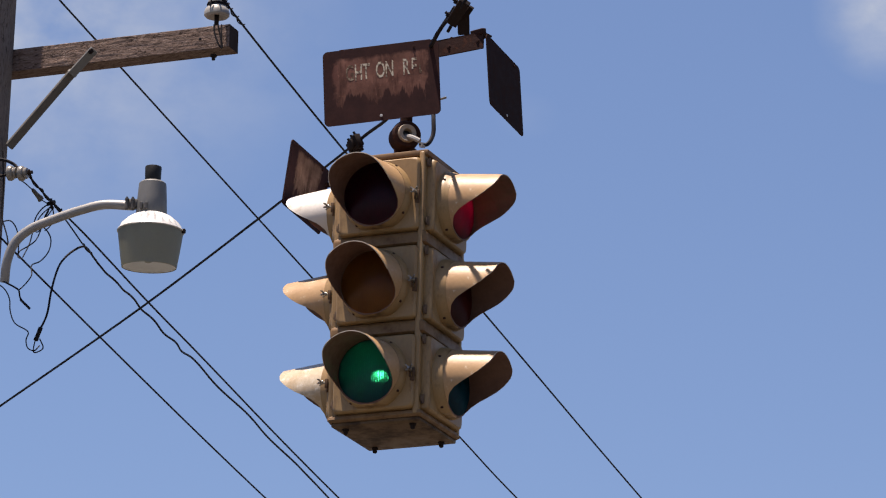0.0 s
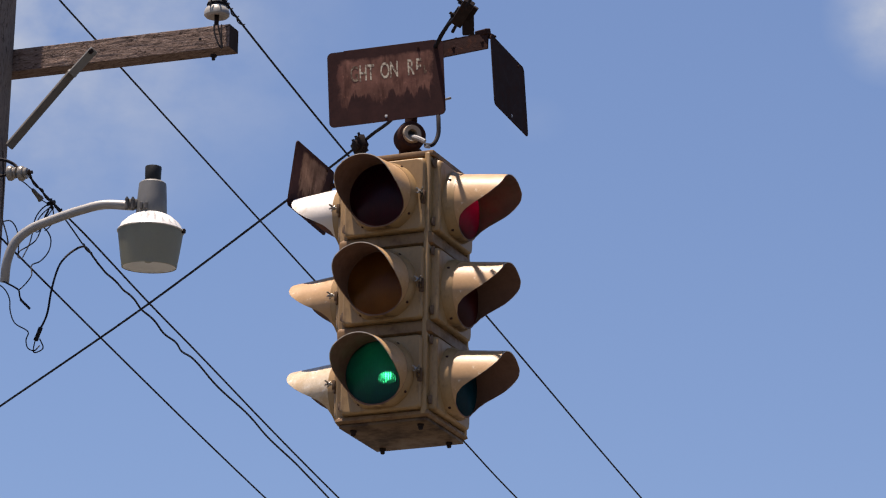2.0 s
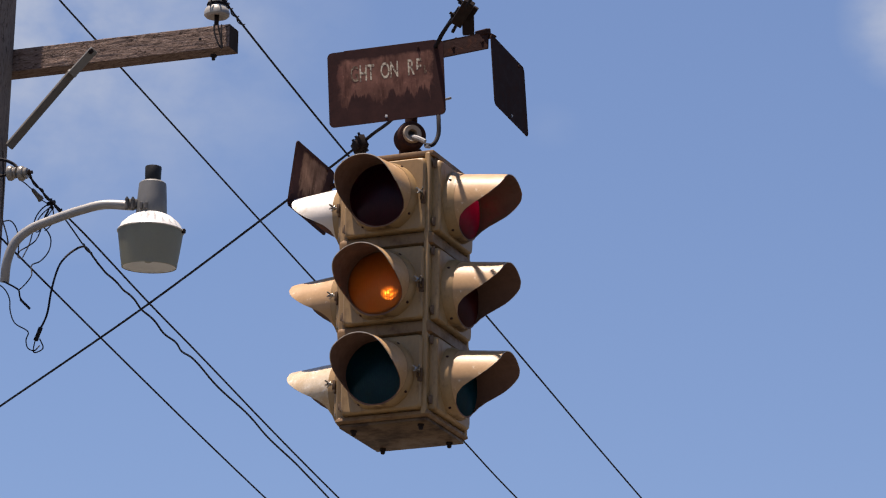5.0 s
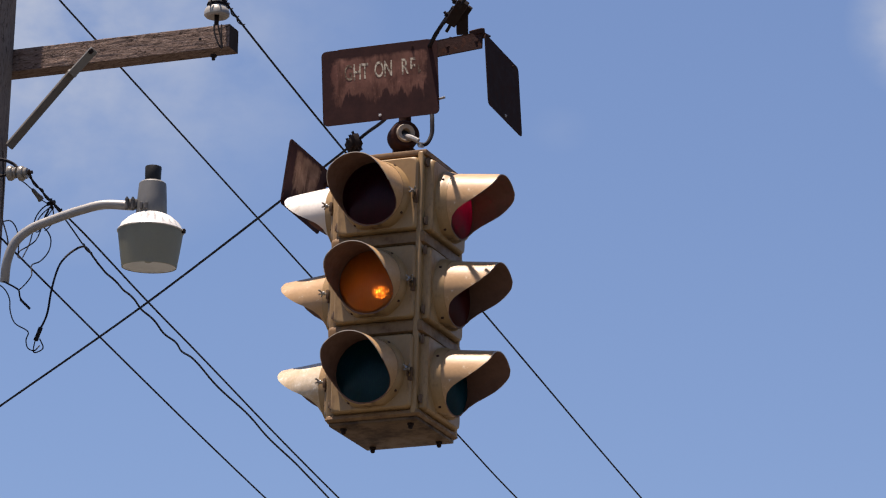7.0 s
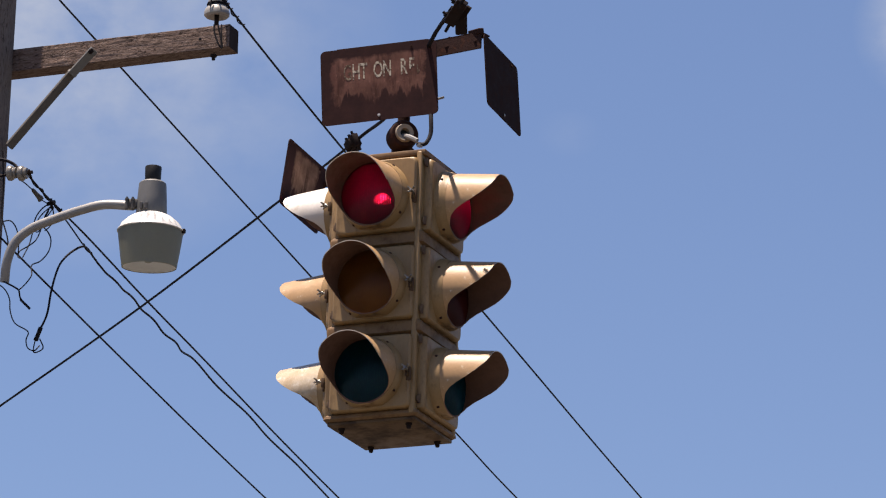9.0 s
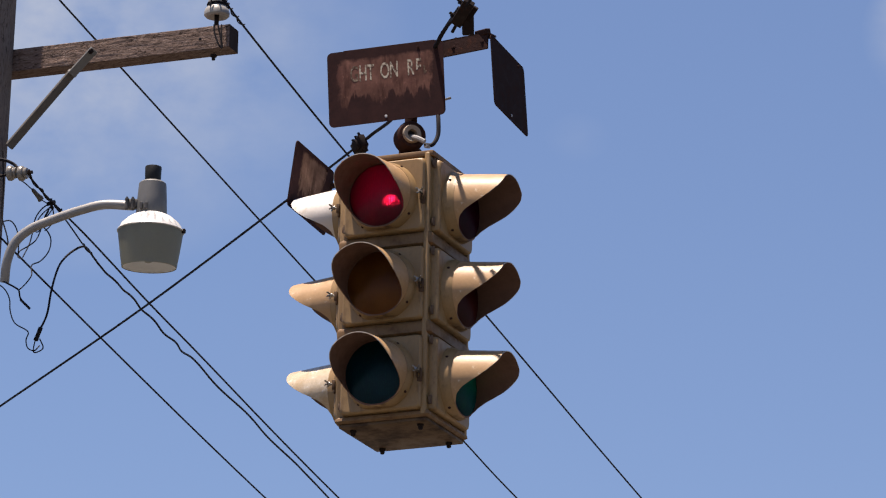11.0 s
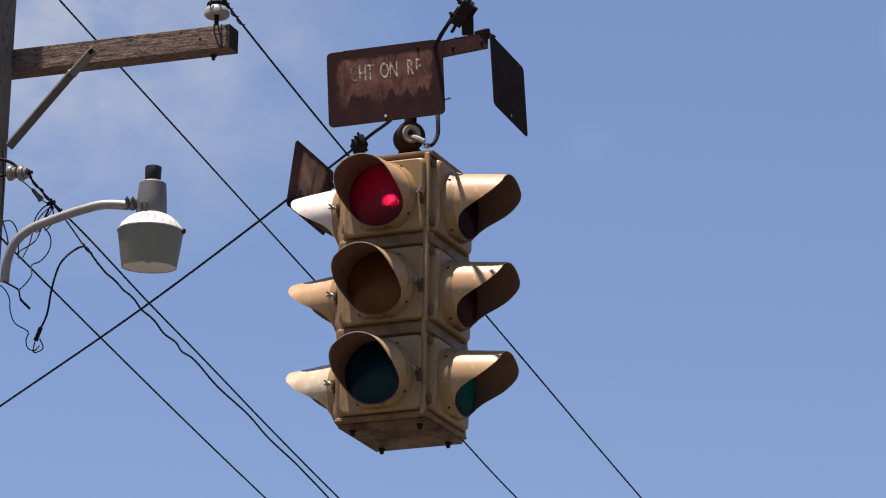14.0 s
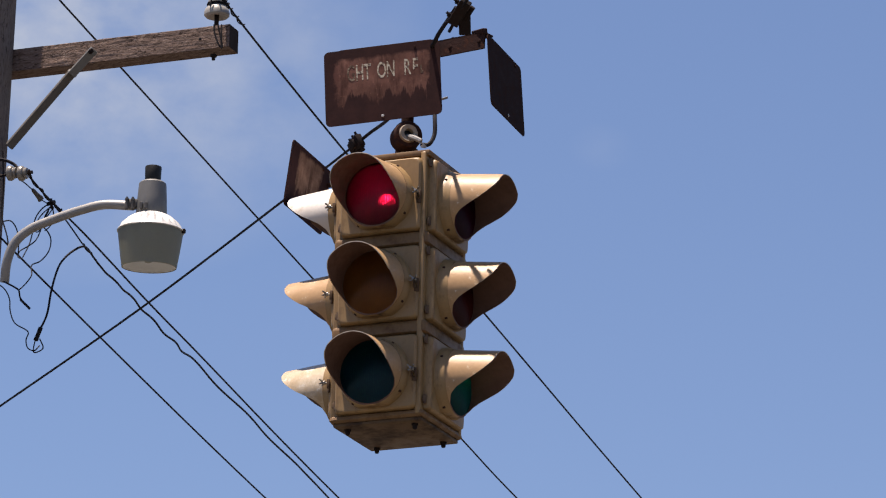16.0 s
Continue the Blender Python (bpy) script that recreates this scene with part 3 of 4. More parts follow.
def angle_bar(a, b, w, label):
    d = (b - a).normalized()
    side = d.cross(Vector((0, 0, 1))).normalized()
    m = Matrix((d, side, side.cross(d))).transposed().to_4x4()
    m.translation = a - HO
    bm = bmesh.new()
    n = (b - a).length
    box(bm, (-0.03, -0.003, -w / 2), (n, 0.003, w / 2), 0.001)
    box(bm, (-0.03, -w * 0.8, w / 2 - 0.006), (n, 0.003, w / 2), 0.001)
    for x in [x for x in (n - 0.02, n - 0.13) if x > 0.02]:
        bolt_mesh(bm, (x, 0.002, 0), (0, 1, 0), 0.008, 0.004)
        bolt_mesh(bm, (x, -0.01, w / 2), (0, 0, 1), 0.008, 0.006)
    return part("sign_bracket", bm, RUST, hanger, label, at=m)


angle_bar(BAR_A, BAR_B, 0.056, "rusty angle-iron sign bracket")


def flat_bar(a, b, w, th, name, mat, label):
    """A flat bar from a to b that faces the street."""
    a, b = Vector(a), Vector(b)
    d = (b - a).normalized()
    side = d.cross(Vector((0.1, -1, -0.2))).normalized()
    m = Matrix((d, side, d.cross(side))).transposed().to_4x4()
    m.translation = a - HO
    bm = bmesh.new()
    box(bm, (0, -w / 2, -th / 2), ((b - a).length, w / 2, th / 2), min(w, th) * 0.16, seg=2)
    return part(name, bm, mat, hanger, label, at=m)


flat_bar(*[(0.0480, 13.886, 6.5665), (0.0440, 13.815, 6.640)], 0.036, 0.016, "clamp_stub", DARK_METAL, "rusty stub under the span clamp")
flat_bar(*[(0.0760, 14.058, 6.630), (0.1120, 14.018, 6.627)], 0.018, 0.020, "bracket_clip", RUST, "rusty clip on the sign bracket")
flat_bar(*[(0.0101, 13.865, 6.593), (0.0494, 13.754, 6.626)], 0.036, 0.018, "clamp_jaw", DARK_METAL, "dark rusty clamp jaw along the span wire")
flat_bar(*[(0.0474, 13.840, 6.600), (0.0706, 13.800, 6.625)], 0.016, 0.010, "clamp_ear", DARK_METAL, "dark rusty clamp ear")
for end in [(0.000, 13.850, 6.615), (0.0232, 13.800, 6.640)]:
    bm = bmesh.new()
    bolt_mesh(bm, Vector(end) - HO, (-0.55, -0.1, 0.5), 0.0085, 0.014)
    tube(bm, [Vector(end) - HO, Vector(end) - HO + Vector((0.03, 0, -0.028))], 0.007, 6)
    part("clamp_bolt", bm, DARK_METAL, hanger)
bm = bmesh.new()
tube(bm, [Vector(p) - HO for p in [(-0.121, 14.180, 6.537), (-0.135, 14.112, 6.475)]], 0.012, 8)
tube(bm, [Vector(p) - HO for p in [(-0.123, 14.190, 6.484), (-0.123, 14.108, 6.475)]], 0.010, 8)
part("sign_bolt", bm, RUST, hanger, smooth=True)
bm = bmesh.new()
tube(bm, [Vector(p) - HO for p in [(-0.044, 14.250, 6.471), (-0.014, 14.220, 6.469), (0.000, 14.220, 6.474)]], 0.004, 6)
part("sign_hook", bm, GALV, hanger, smooth=True)
bm = bmesh.new()
tube(bm, smooth_line([Vector(p) - HO for p in [(-0.289, 14.600, 6.424), (-0.295, 14.620, 6.387), (-0.326, 14.630, 6.326), (-0.387, 14.620, 6.298)]]), 0.009, 8)
part("sign_stub", bm, RUST, hanger, smooth=True)

# ---- signs ----
def sign_material(name, seed, paint_a=(0.190, 0.092, 0.068), paint_b=(0.100, 0.042, 0.034), half=0.158):
    """Rusted sheet with the remains of its paint in the middle, running out downwards."""
    m, n, l, b = material(name)
    v = coords(n, l)
    sep = n.new("ShaderNodeSeparateXYZ")
    l.new(v, sep.inputs[0])
    mp = n.new("ShaderNodeMapping")
    mp.inputs["Scale"].default_value, mp.inputs["Location"].default_value = (24, 24, 5), (seed, seed, seed)
    l.new(v, mp.inputs[0])
    drip = noise_tex(n, l, mp.outputs[0], 1.5, 6, 0.62)
    mott = noise_tex(n, l, v, 18, 8, 0.7)
    fine = noise_tex(n, l, v, 90, 4, 0.7)

    def mth(op, a, c):
        q = n.new("ShaderNodeMath")
        q.operation = op
        for s, x in ((0, a), (1, c)):
            if isinstance(x, (int, float)):
                q.inputs[s].default_value = x
            else:
                l.new(x, q.inputs[s])
        return q.outputs[0]
    # distance inside the painted field: above a ragged lower edge, within ragged sides
    low = mth("ADD", sep.outputs[2], mth("MULTIPLY", mth("SUBTRACT", drip, 0.42), 0.22))
    field = ramp(n, l, mth("ADD", mth("MULTIPLY", low, 6.0), 0.62), 0.47, 0.56)
    side = mth("SUBTRACT", half, mth("ABSOLUTE", mth("ADD", sep.outputs[0], mth("MULTIPLY", mth("SUBTRACT", mott, 0.5), 0.10)), 0))
    top = mth("SUBTRACT", 0.098, mth("ADD", sep.outputs[2], mth("MULTIPLY", mth("SUBTRACT", mott, 0.5), 0.05)))
    inside = mth("MULTIPLY", mth("MULTIPLY", field, ramp(n, l, mth("MULTIPLY", side, 26.0), 0.1, 0.55)), ramp(n, l, mth("MULTIPLY", top, 40.0), 0.1, 0.6))
    bare = mixed(n, l, ramp(n, l, mott, 0.35, 0.7), (0.026, 0.012, 0.012), (0.044, 0.019, 0.017))
    paint = mixed(n, l, ramp(n, l, mott, 0.38, 0.68), paint_a, paint_b)
    blotch = noise_tex(n, l, v, 7.5, 3, 0.5)
    paint = mixed(n, l, ramp(n, l, blotch, 0.40, 0.62, (0, 0, 0), (0.75, 0.75, 0.75)), paint, tuple(c * 0.42 for c in paint_a))
    paint = mixed(n, l, ramp(n, l, drip, 0.52, 0.66, (0, 0, 0), (0.6, 0.6, 0.6)), paint, (0.030, 0.012, 0.010))
    paint = mixed(n, l, ramp(n, l, fine, 0.60, 0.72), paint, tuple(c * 1.35 for c in paint_a))
    l.new(mixed(n, l, inside, bare, paint), b.inputs["Base Color"])
    b.inputs["Roughness"].default_value, b.inputs["Specular IOR Level"].default_value = 0.8, 0.08
    bp = n.new("ShaderNodeBump")
    bp.inputs["Strength"].default_value, bp.inputs["Distance"].default_value = 0.12, 0.002
    l.new(fine, bp.inputs["Height"])
    l.new(bp.outputs[0], b.inputs["Normal"])
    return m


SIGN_A = sign_material("rusted_sign_paint", 3.1)
SIGN_B = worn("dark_rusted_sign", (0.030, 0.017, 0.015), (0.023, 0.013, 0.012), (0.044, 0.020, 0.015), 0.9, 0, 9, 0.5, 0.75, spec=0.04)
SIGN_L = sign_material("streaked_sign_paint", 8.4, (0.27, 0.17, 0.12), (0.10, 0.052, 0.037), 0.115)
LETTER = worn("flaked_letter_paint", (0.56, 0.50, 0.39), (0.40, 0.33, 0.24), (0.060, 0.026, 0.018), 0.7, 0, 22, 0.47, 0.55, spec=0.1)

LETTER_FADED = worn("nearly_lost_letter_paint", (0.34, 0.28, 0.20), (0.22, 0.16, 0.11), (0.060, 0.026, 0.018), 0.7, 0, 20, 0.41, 0.50, spec=0.1)


def road_sign(m, mat, w, h, label, words=""):
    s = empty("road_sign", m, label, "sign", "signs on the signal hanger")
    bm = bmesh.new()
    plate(bm, w, h, 0.003, 0.016)
    part("plate", bm, mat, s)
    for x, z, mt in ((0.108, h / 2 - 0.016, RUST), (-0.003, -h / 2 + 0.016, ALU_BRIGHT)):
        bm = bmesh.new()
        bolt_mesh(bm, (x, -0.001, z), (0, -1, 0), 0.005, 0.003)
        part("bolt", bm, mt, s)
    if words:
        bm = bmesh.new()
        box(bm, (-0.135, 0.0035, h / 2 - 0.020), (0.160, 0.0075, h / 2 + 0.0035), 0.001)
        part("backing_strap", bm, RUST, s, "rusty strap along the top edge")
    return s


sign_front = road_sign(Matrix.Translation((-0.2046, 14.12, 6.4818)) @ pose(0, 0, 0, 0, -3.5, -15), SIGN_A, 0.376, 0.248,
                       "rusted rectangular road sign with flaking cream lettering", "text")
for k, (ch, x) in enumerate((("G", -0.101), ("H", -0.073), ("T", -0.048), ("O", -0.002), ("N", 0.0275), ("R", 0.081), ("E", 0.107), ("D", 0.135))):
    fc = bpy.data.curves.new("letter", "FONT")
    fc.body, fc.size, fc.extrude, fc.offset, fc.align_x = ch, 0.074, 0.0001, 0.0008, "CENTER"
    tmp = bpy.data.objects.new("letter", fc)
    me = bpy.data.meshes.new_from_object(tmp)
    bpy.data.objects.remove(tmp)
    me.transform(Matrix.Diagonal((0.52, 1, 1, 1)))
    # what has flaked away: the foot of the E and all of the D but its lower corner
    for ch_lost, at, way in (("E", (0, 0.016, 0), (0.35, -1, 0)), ("D", (0, 0.024, 0), (0.2, 1, 0)), ("D", (-0.004, 0, 0), (1, -0.2, 0))):
        if ch == ch_lost:
            cut = bmesh.new()
            cut.from_mesh(me)
            bmesh.ops.bisect_plane(cut, geom=cut.verts[:] + cut.edges[:] + cut.faces[:], plane_co=at, plane_no=way, clear_outer=True)
            cut.to_mesh(me)
            cut.free()
    me.materials.clear()
    me.materials.append(LETTER_FADED if ch in "GD" else LETTER)
    ob = new("letter", me)
    ob.parent, ob.matrix_basis = sign_front, pose(x, -0.0004, 0.019, 90, 0, 0)
    ob["label"] = "flaking cream letter " + ch
sign_right = road_sign(Matrix.Translation((0.183, 14.171, 6.501)) @ pose(0, 0, 0, -4.5, 0, 71), SIGN_B, 0.342, 0.2345,
                       "rusted dark road sign turned edge-on on the bracket")
sign_left = road_sign(Matrix.Translation((-0.438, 14.470, 6.245)) @ pose(0, 0, 0, 7.0, 0, 71), SIGN_L, 0.35, 0.215,
                      "rusted road sign with a bleached streak beside the signal")

# ---- utility pole ----
POLE = Vector((-2.42, 23.6, 0))
pole = empty("utility_pole", Matrix.Translation(POLE), "weathered grey wooden utility pole with one crossarm", "utility pole")
bm = bmesh.new()
tube(bm, [(0, 0, -0.3 + 12.3 * k / 12) for k in range(13)], 0.185, 28, 0.130)
part("shaft", bm, POLE_WOOD, pole, smooth=True, at=pose(-0.110, 0.033, 0, 0, 0.65, 0))
ARM_YAW = -21.0
bm = bmesh.new()
box(bm, (-1.35, -0.052, -0.062), (1.365, 0.064, 0.062))
bmesh.ops.subdivide_edges(bm, edges=bm.edges[:], cuts=48, use_grid_fill=True)
# the end faces get the wood colour that holds their shade
for f in bm.faces:
    f.material_index = 1 if abs(f.normal.x) > 0.9 else 0
# splintered face and ragged arrises
for v in bm.verts:
    x, y, z = v.co
    if y < -0.05:
        v.co.y += 0.0006 * noise.noise(Vector((x * 7, 0, z * 95))) + 0.0014 * noise.noise(Vector((x * 11, 3, z * 38)))
        if abs(z) > 0.06:
            v.co.y += 0.002
            v.co.z += 0.0035 * noise.noise(Vector((x * 13, 7, z * 9)))
    elif z > 0.06:
        v.co.z += 0.002 * noise.noise(Vector((x * 9, y * 30, 1)))
part("crossarm", bm, [ARM_WOOD, END_SHADE], pole, "weathered brown wooden crossarm", at=pose(0.035, 0.150, 9.846, 0, -0.72, ARM_YAW))


def strap(a, b, w, th, mat, name, label, facing):
    """A flat bar from a to b, its broad side turned towards 'facing'."""
    a, b = Vector(a), Vector(b)
    d = (b - a).normalized()
    side = d.cross(Vector(facing)).normalized()
    nrm = side.cross(d)
    bm = bmesh.new()
    box(bm, (0, -w / 2, -th / 2), ((b - a).length, w / 2, th / 2), min(th, w) * 0.25)
    m = Matrix((d, side, nrm)).transposed().to_4x4()
    m.translation = a - POLE
    return part(name, bm, mat, pole, label, at=m)


strap(*[(-1.836, 23.395, 9.830), (-1.953, 23.440, 9.703)], 0.049, 0.012, ALU, "arm_brace", "grey steel arm brace", (0.62, -0.72, -0.30))
strap(*[(-1.944, 23.465, 9.731), (-2.268, 23.554, 9.338)], 0.050, 0.018, BRACE, "arm_brace", "dark grey steel arm brace", (0.62, -0.66, -0.42))
# Brighter steel than the straps: the joint's lit edge put into the colour.
strap(*[(-1.9445, 23.452, 9.722), (-1.9545, 23.456, 9.710)], 0.054, 0.024, GALV, "brace_collar", "bright worn steel collar at the brace joint", (0.62, -0.69, -0.36))
bm = bmesh.new()
bolt_mesh(bm, Vector((-1.854, 23.375, 9.810)) - POLE, (0.34, -0.92, 0), 0.014, 0.03)
part("brace_bolt", bm, DARK_METAL, pole)
# Black stub in place of the shaded depth of a bolt hole.
bm = bmesh.new()
bolt_mesh(bm, Vector((-1.281, 23.235, 9.845)) - POLE, (0.34, -0.92, 0), 0.008, 0.008)
part("bolt_hole_dark", bm, BLACK_PLASTIC, pole)
bm = bmesh.new()
bolt_mesh(bm, Vector((-1.211, 23.300, 9.786)) - POLE, (0, 0, -1), 0.017, 0.03)
part("pin_nut", bm, DARK_METAL, pole)

INS = Vector((-1.204, 23.320, 9.949))
insulator = empty("pin_insulator", Matrix.Translation(INS), "pale grey porcelain pin insulator standing on the crossarm", "insulator")
bm = bmesh.new()
lathe(bm, [(0.012, -0.01), (0.012, 0.07)], 12)
part("pin", bm, DARK_METAL, insulator, smooth=True)
bm = bmesh.new()
lathe(bm, [(0.020, 0.060), (0.044, 0.052), (0.058, 0.050), (0.066, 0.058), (0.067, 0.074), (0.061, 0.092), (0.050, 0.104), (0.046, 0.116), (0.050, 0.126),
           (0.046, 0.142), (0.034, 0.150), (0.0, 0.154)], 36)
part("porcelain_bell", bm, PORCELAIN, insulator, smooth=True)
bm = bmesh.new()
for dz, rr in ((0.112, 0.050), (0.120, 0.051)):
    tube(bm, [(rr * math.cos(a / 12 * 2 * math.pi), rr * math.sin(a / 12 * 2 * math.pi), dz) for a in range(13)], 0.004, 6)
tube(bm, smooth_line([(-0.03, -0.04, 0.12), (-0.035, -0.068, 0.09), (-0.022, -0.060, 0.15)]), 0.004, 6)
part("tie_wire", bm, CABLE, insulator, smooth=True)
# the tie wound along the line beside the insulator
run = smooth_line([(-1.180, 23.200, 10.064), (-1.166, 23.200, 10.058), (-1.139, 23.220, 10.023), (-1.075, 23.500, 10.023)], 24)
bm = bmesh.new()
tube(bm, [p - INS + Vector((0.011 * math.cos(k * 0.62), 0.004 * math.sin(k * 0.62), 0.011 * math.sin(k * 0.62))) for k, p in enumerate(run)], 0.0035, 6)
part("line_wrap", bm, CABLE, insulator, "dark tie wire wound along the line", True)
bm = bmesh.new()
for pts in (([(-1.210, 23.215, 9.920), (-1.206, 23.210, 9.875), (-1.182, 23.200, 9.807), (-1.170, 23.200, 9.792)]), ([(-1.190, 23.210, 9.919), (-1.179, 23.205, 9.868), (-1.161, 23.195, 9.791)]), ([(-1.172, 23.210, 9.919), (-1.170, 23.200, 9.860), (-1.167, 23.195, 9.784)])):
    tube(bm, smooth_line([Vector(p) - POLE for p in pts], 4), 0.005, 6)
part("arm_tie", bm, CABLE, pole, "dark wire tied round the crossarm", True)

# ---- yard light ----
LAMP = Vector((-1.489, 23.2, 8.788))
light = empty("yard_light", Matrix.Translation(LAMP), "grey bucket-shaped yard light on a curved galvanised arm", "street lamp")
bm = bmesh.new()
lathe(bm, [(0.075, 0.085), (0.079, 0.10), (0.076, 0.17), (0.070, 0.255), (0.060, 0.264), (0.02, 0.266)], 32)
part("ballast_housing", bm, ALU, light, smooth=True)
bm = bmesh.new()
lathe(bm, [(0.038, 0.262), (0.0385, 0.272), (0.0410, 0.282), (0.0425, 0.342), (0.0410, 0.347), (0.0, 0.349)], 24)
part("photocell", bm, BLACK_PLASTIC, light, "black photocell cap", True)
bm = bmesh.new()
lathe(bm, [(0.168, -0.004), (0.172, 0.0), (0.168, 0.006), (0.158, 0.018), (0.1445, 0.034), (0.125, 0.054), (0.101, 0.075), (0.080, 0.088)], 144,
      flute=lambda r, z, a: 0.065 * math.cos(22 * a) * (1 if 0.09 < r < 0.155 else 0))
part("dome", bm, ALU_BRIGHT, light, "bright fluted aluminium dome", True)


def sag(bm):
    """The bucket hangs a little lower on the street side."""
    for v in bm.verts:
        v.co.z += 0.075 * v.co.y * min(1, max(0, -v.co.z - 0.03) / 0.15)


bm = bmesh.new()
lathe(bm, [(0.166, -0.004), (0.1635, -0.03), (0.152, -0.113), (0.1405, -0.190), (0.136, -0.190), (0.147, -0.113), (0.158, -0.02)], 48)
sag(bm)
part("refractor", bm, REFRACTOR, light, "cloudy olive-grey plastic refractor", True)
bm = bmesh.new()
lathe(bm, [(0.1370, -0.180), (0.1365, -0.188), (0.130, -0.186), (0.112, -0.182), (0.080, -0.178), (0.04, -0.176), (0.0, -0.175)], 48)
sag(bm)
part("lower_lens", bm, LOWER_LENS, light, "pale cloudy plastic lower lens", True)
bm = bmesh.new()
lathe(bm, [(0.020, 0.0), (0.022, 0.003), (0.016, 0.007), (0.0, 0.008)], 20, pose(0.004, -0.135, -0.196, 90, 0, 0) @ Matrix.Diagonal((1, 0.6, 1, 1)))
part("moulded_tab", bm, REFRACTOR, light, smooth=True)
bm = bmesh.new()
box(bm, (-0.016, -0.012, -0.01), (0.012, 0.012, 0.012), 0.004, pose(0.167, -0.03, -0.002, 0, 0, -10))
part("hook", bm, DARK_METAL, light)
bm = bmesh.new()
box(bm, (-0.135, -0.03, 0.122), (-0.070, 0.03, 0.166), 0.008)
for x in (-0.125, -0.095):
    tube(bm, [(x, -0.036, 0.114), (x, -0.036, 0.161)], 0.007, 6)
    bolt_mesh(bm, (x, -0.036, 0.156), (0, 0, 1), 0.011, 0.016)
    bolt_mesh(bm, (x, -0.036, 0.117), (0, 0, -1), 0.011, 0.014)
part("arm_clamp", bm, BRACE, light, "dull steel arm clamp with bolts", True)
for x in (-0.05, -0.025):
    bm = bmesh.new()
    box(bm, (x - 0.007, -0.088, 0.098), (x + 0.007, -0.060, 0.132), 0.002)
    part("latch_clip", bm, BRACE, light)
bm = bmesh.new()
tube(bm, smooth_line([Vector(p) - LAMP for p in ((-2.24, 23.44, 8.571), (-2.23, 23.40, 8.665), (-2.196, 23.38, 8.76), (-2.124, 23.36, 8.829), (-1.994, 23.33, 8.882),
                      (-1.834, 23.28, 8.926), (-1.734, 23.25, 8.942), (-1.58, 23.22, 8.930))]), 0.0245, 12)
part("arm", bm, GALV, light, smooth=True)


# ---- wires ----
def wire(name, pts, r, label, mat=CABLE, seg=6, per=8):
    o = Vector(pts[0])
    bm = bmesh.new()
    tube(bm, smooth_line([Vector(p) - o for p in pts], per), r, seg)
    ob = part(name, bm, mat, smooth=True, at=Matrix.Translation(o))
    return tagged(ob, label, "cable", "overhead wires")


wire("power_line", [(-2.109, 24.300, 10.428), (-1.123, 27.400, 10.198), (-0.795, 28.300, 10.087), (0.141, 31.400, 9.933), (0.566, 32.600, 9.811)] + [(8.0, 56, 9.2)], 0.0054, "thin dark overhead power line receding from the pole")
wire("power_line", [(-1.202, 23.280, 10.099), (-1.166, 23.200, 10.058), (-1.139, 23.220, 10.023), (-1.075, 23.500, 10.023), (-0.581, 25.400, 9.991), (0.271, 28.900, 10.073), (1.458, 33.000, 9.936)] + [(8.2, 57, 9.6)], 0.0057, "dark overhead power line tied to a porcelain insulator")
wire("service_line", [(-2.155, 23.450, 9.161), (-2.080, 23.550, 9.097), (-2.021, 23.750, 9.085), (-1.901, 24.200, 9.074), (-1.620, 25.300, 9.032), (-1.404, 26.000, 8.978), (-0.609, 29.000, 8.874)] + [(5, 50, 8.6)], 0.0053, "straight dark service line receding from the pole")
wire("service_line", [(-2.373, 23.500, 8.905), (-2.282, 23.500, 8.831), (-2.230, 23.600, 8.802), (-1.859, 25.200, 8.786), (-1.057, 28.700, 8.787)] + [(5, 54, 8.9)], 0.0053, "lower dark service line receding from the pole")
# the slack strand laid round the service line
main = smooth_line([(-1.895, 24.000, 8.959), (-1.857, 24.200, 8.966), (-1.827, 24.300, 8.947), (-1.738, 24.600, 8.923), (-1.643, 25.100, 8.940), (-1.505, 25.500, 8.888), (-1.399, 25.950, 8.891), (-1.050, 27.200, 8.835), (-0.667, 28.900, 8.848)] + [(4.6, 49, 8.5)], 14)
strand = []
for k, p in enumerate(main):
    a = k * 0.6
    strand.append(p + Vector((0.004 * math.cos(a) + 0.009 * noise.noise(p * 2.1), 0, 0.005 * math.sin(a * 0.9) + 0.011 * noise.noise(p * 1.7))))
wire("service_line", strand, 0.0058, "dark insulated strand wound slackly along the service line", per=2)
wire("service_line", [(-2.041, 23.700, 9.091), (-1.965, 23.850, 9.026), (-1.895, 24.000, 8.959)], 0.004, "thin bare wire from the dead end to the slack strand", per=4)

twist = smooth_line([(-2.150, 23.450, 9.158), (-2.080, 23.550, 9.097), (-2.021, 23.750, 9.085), (-1.990, 23.850, 9.078)], 14)
wire("service_line", [p + Vector((0.007 * math.cos(0.55 * k), 0, 0.007 * math.sin(0.55 * k))) for k, p in enumerate(twist)], 0.0052, "dark strand twisted round the service line at its dead end", per=2)
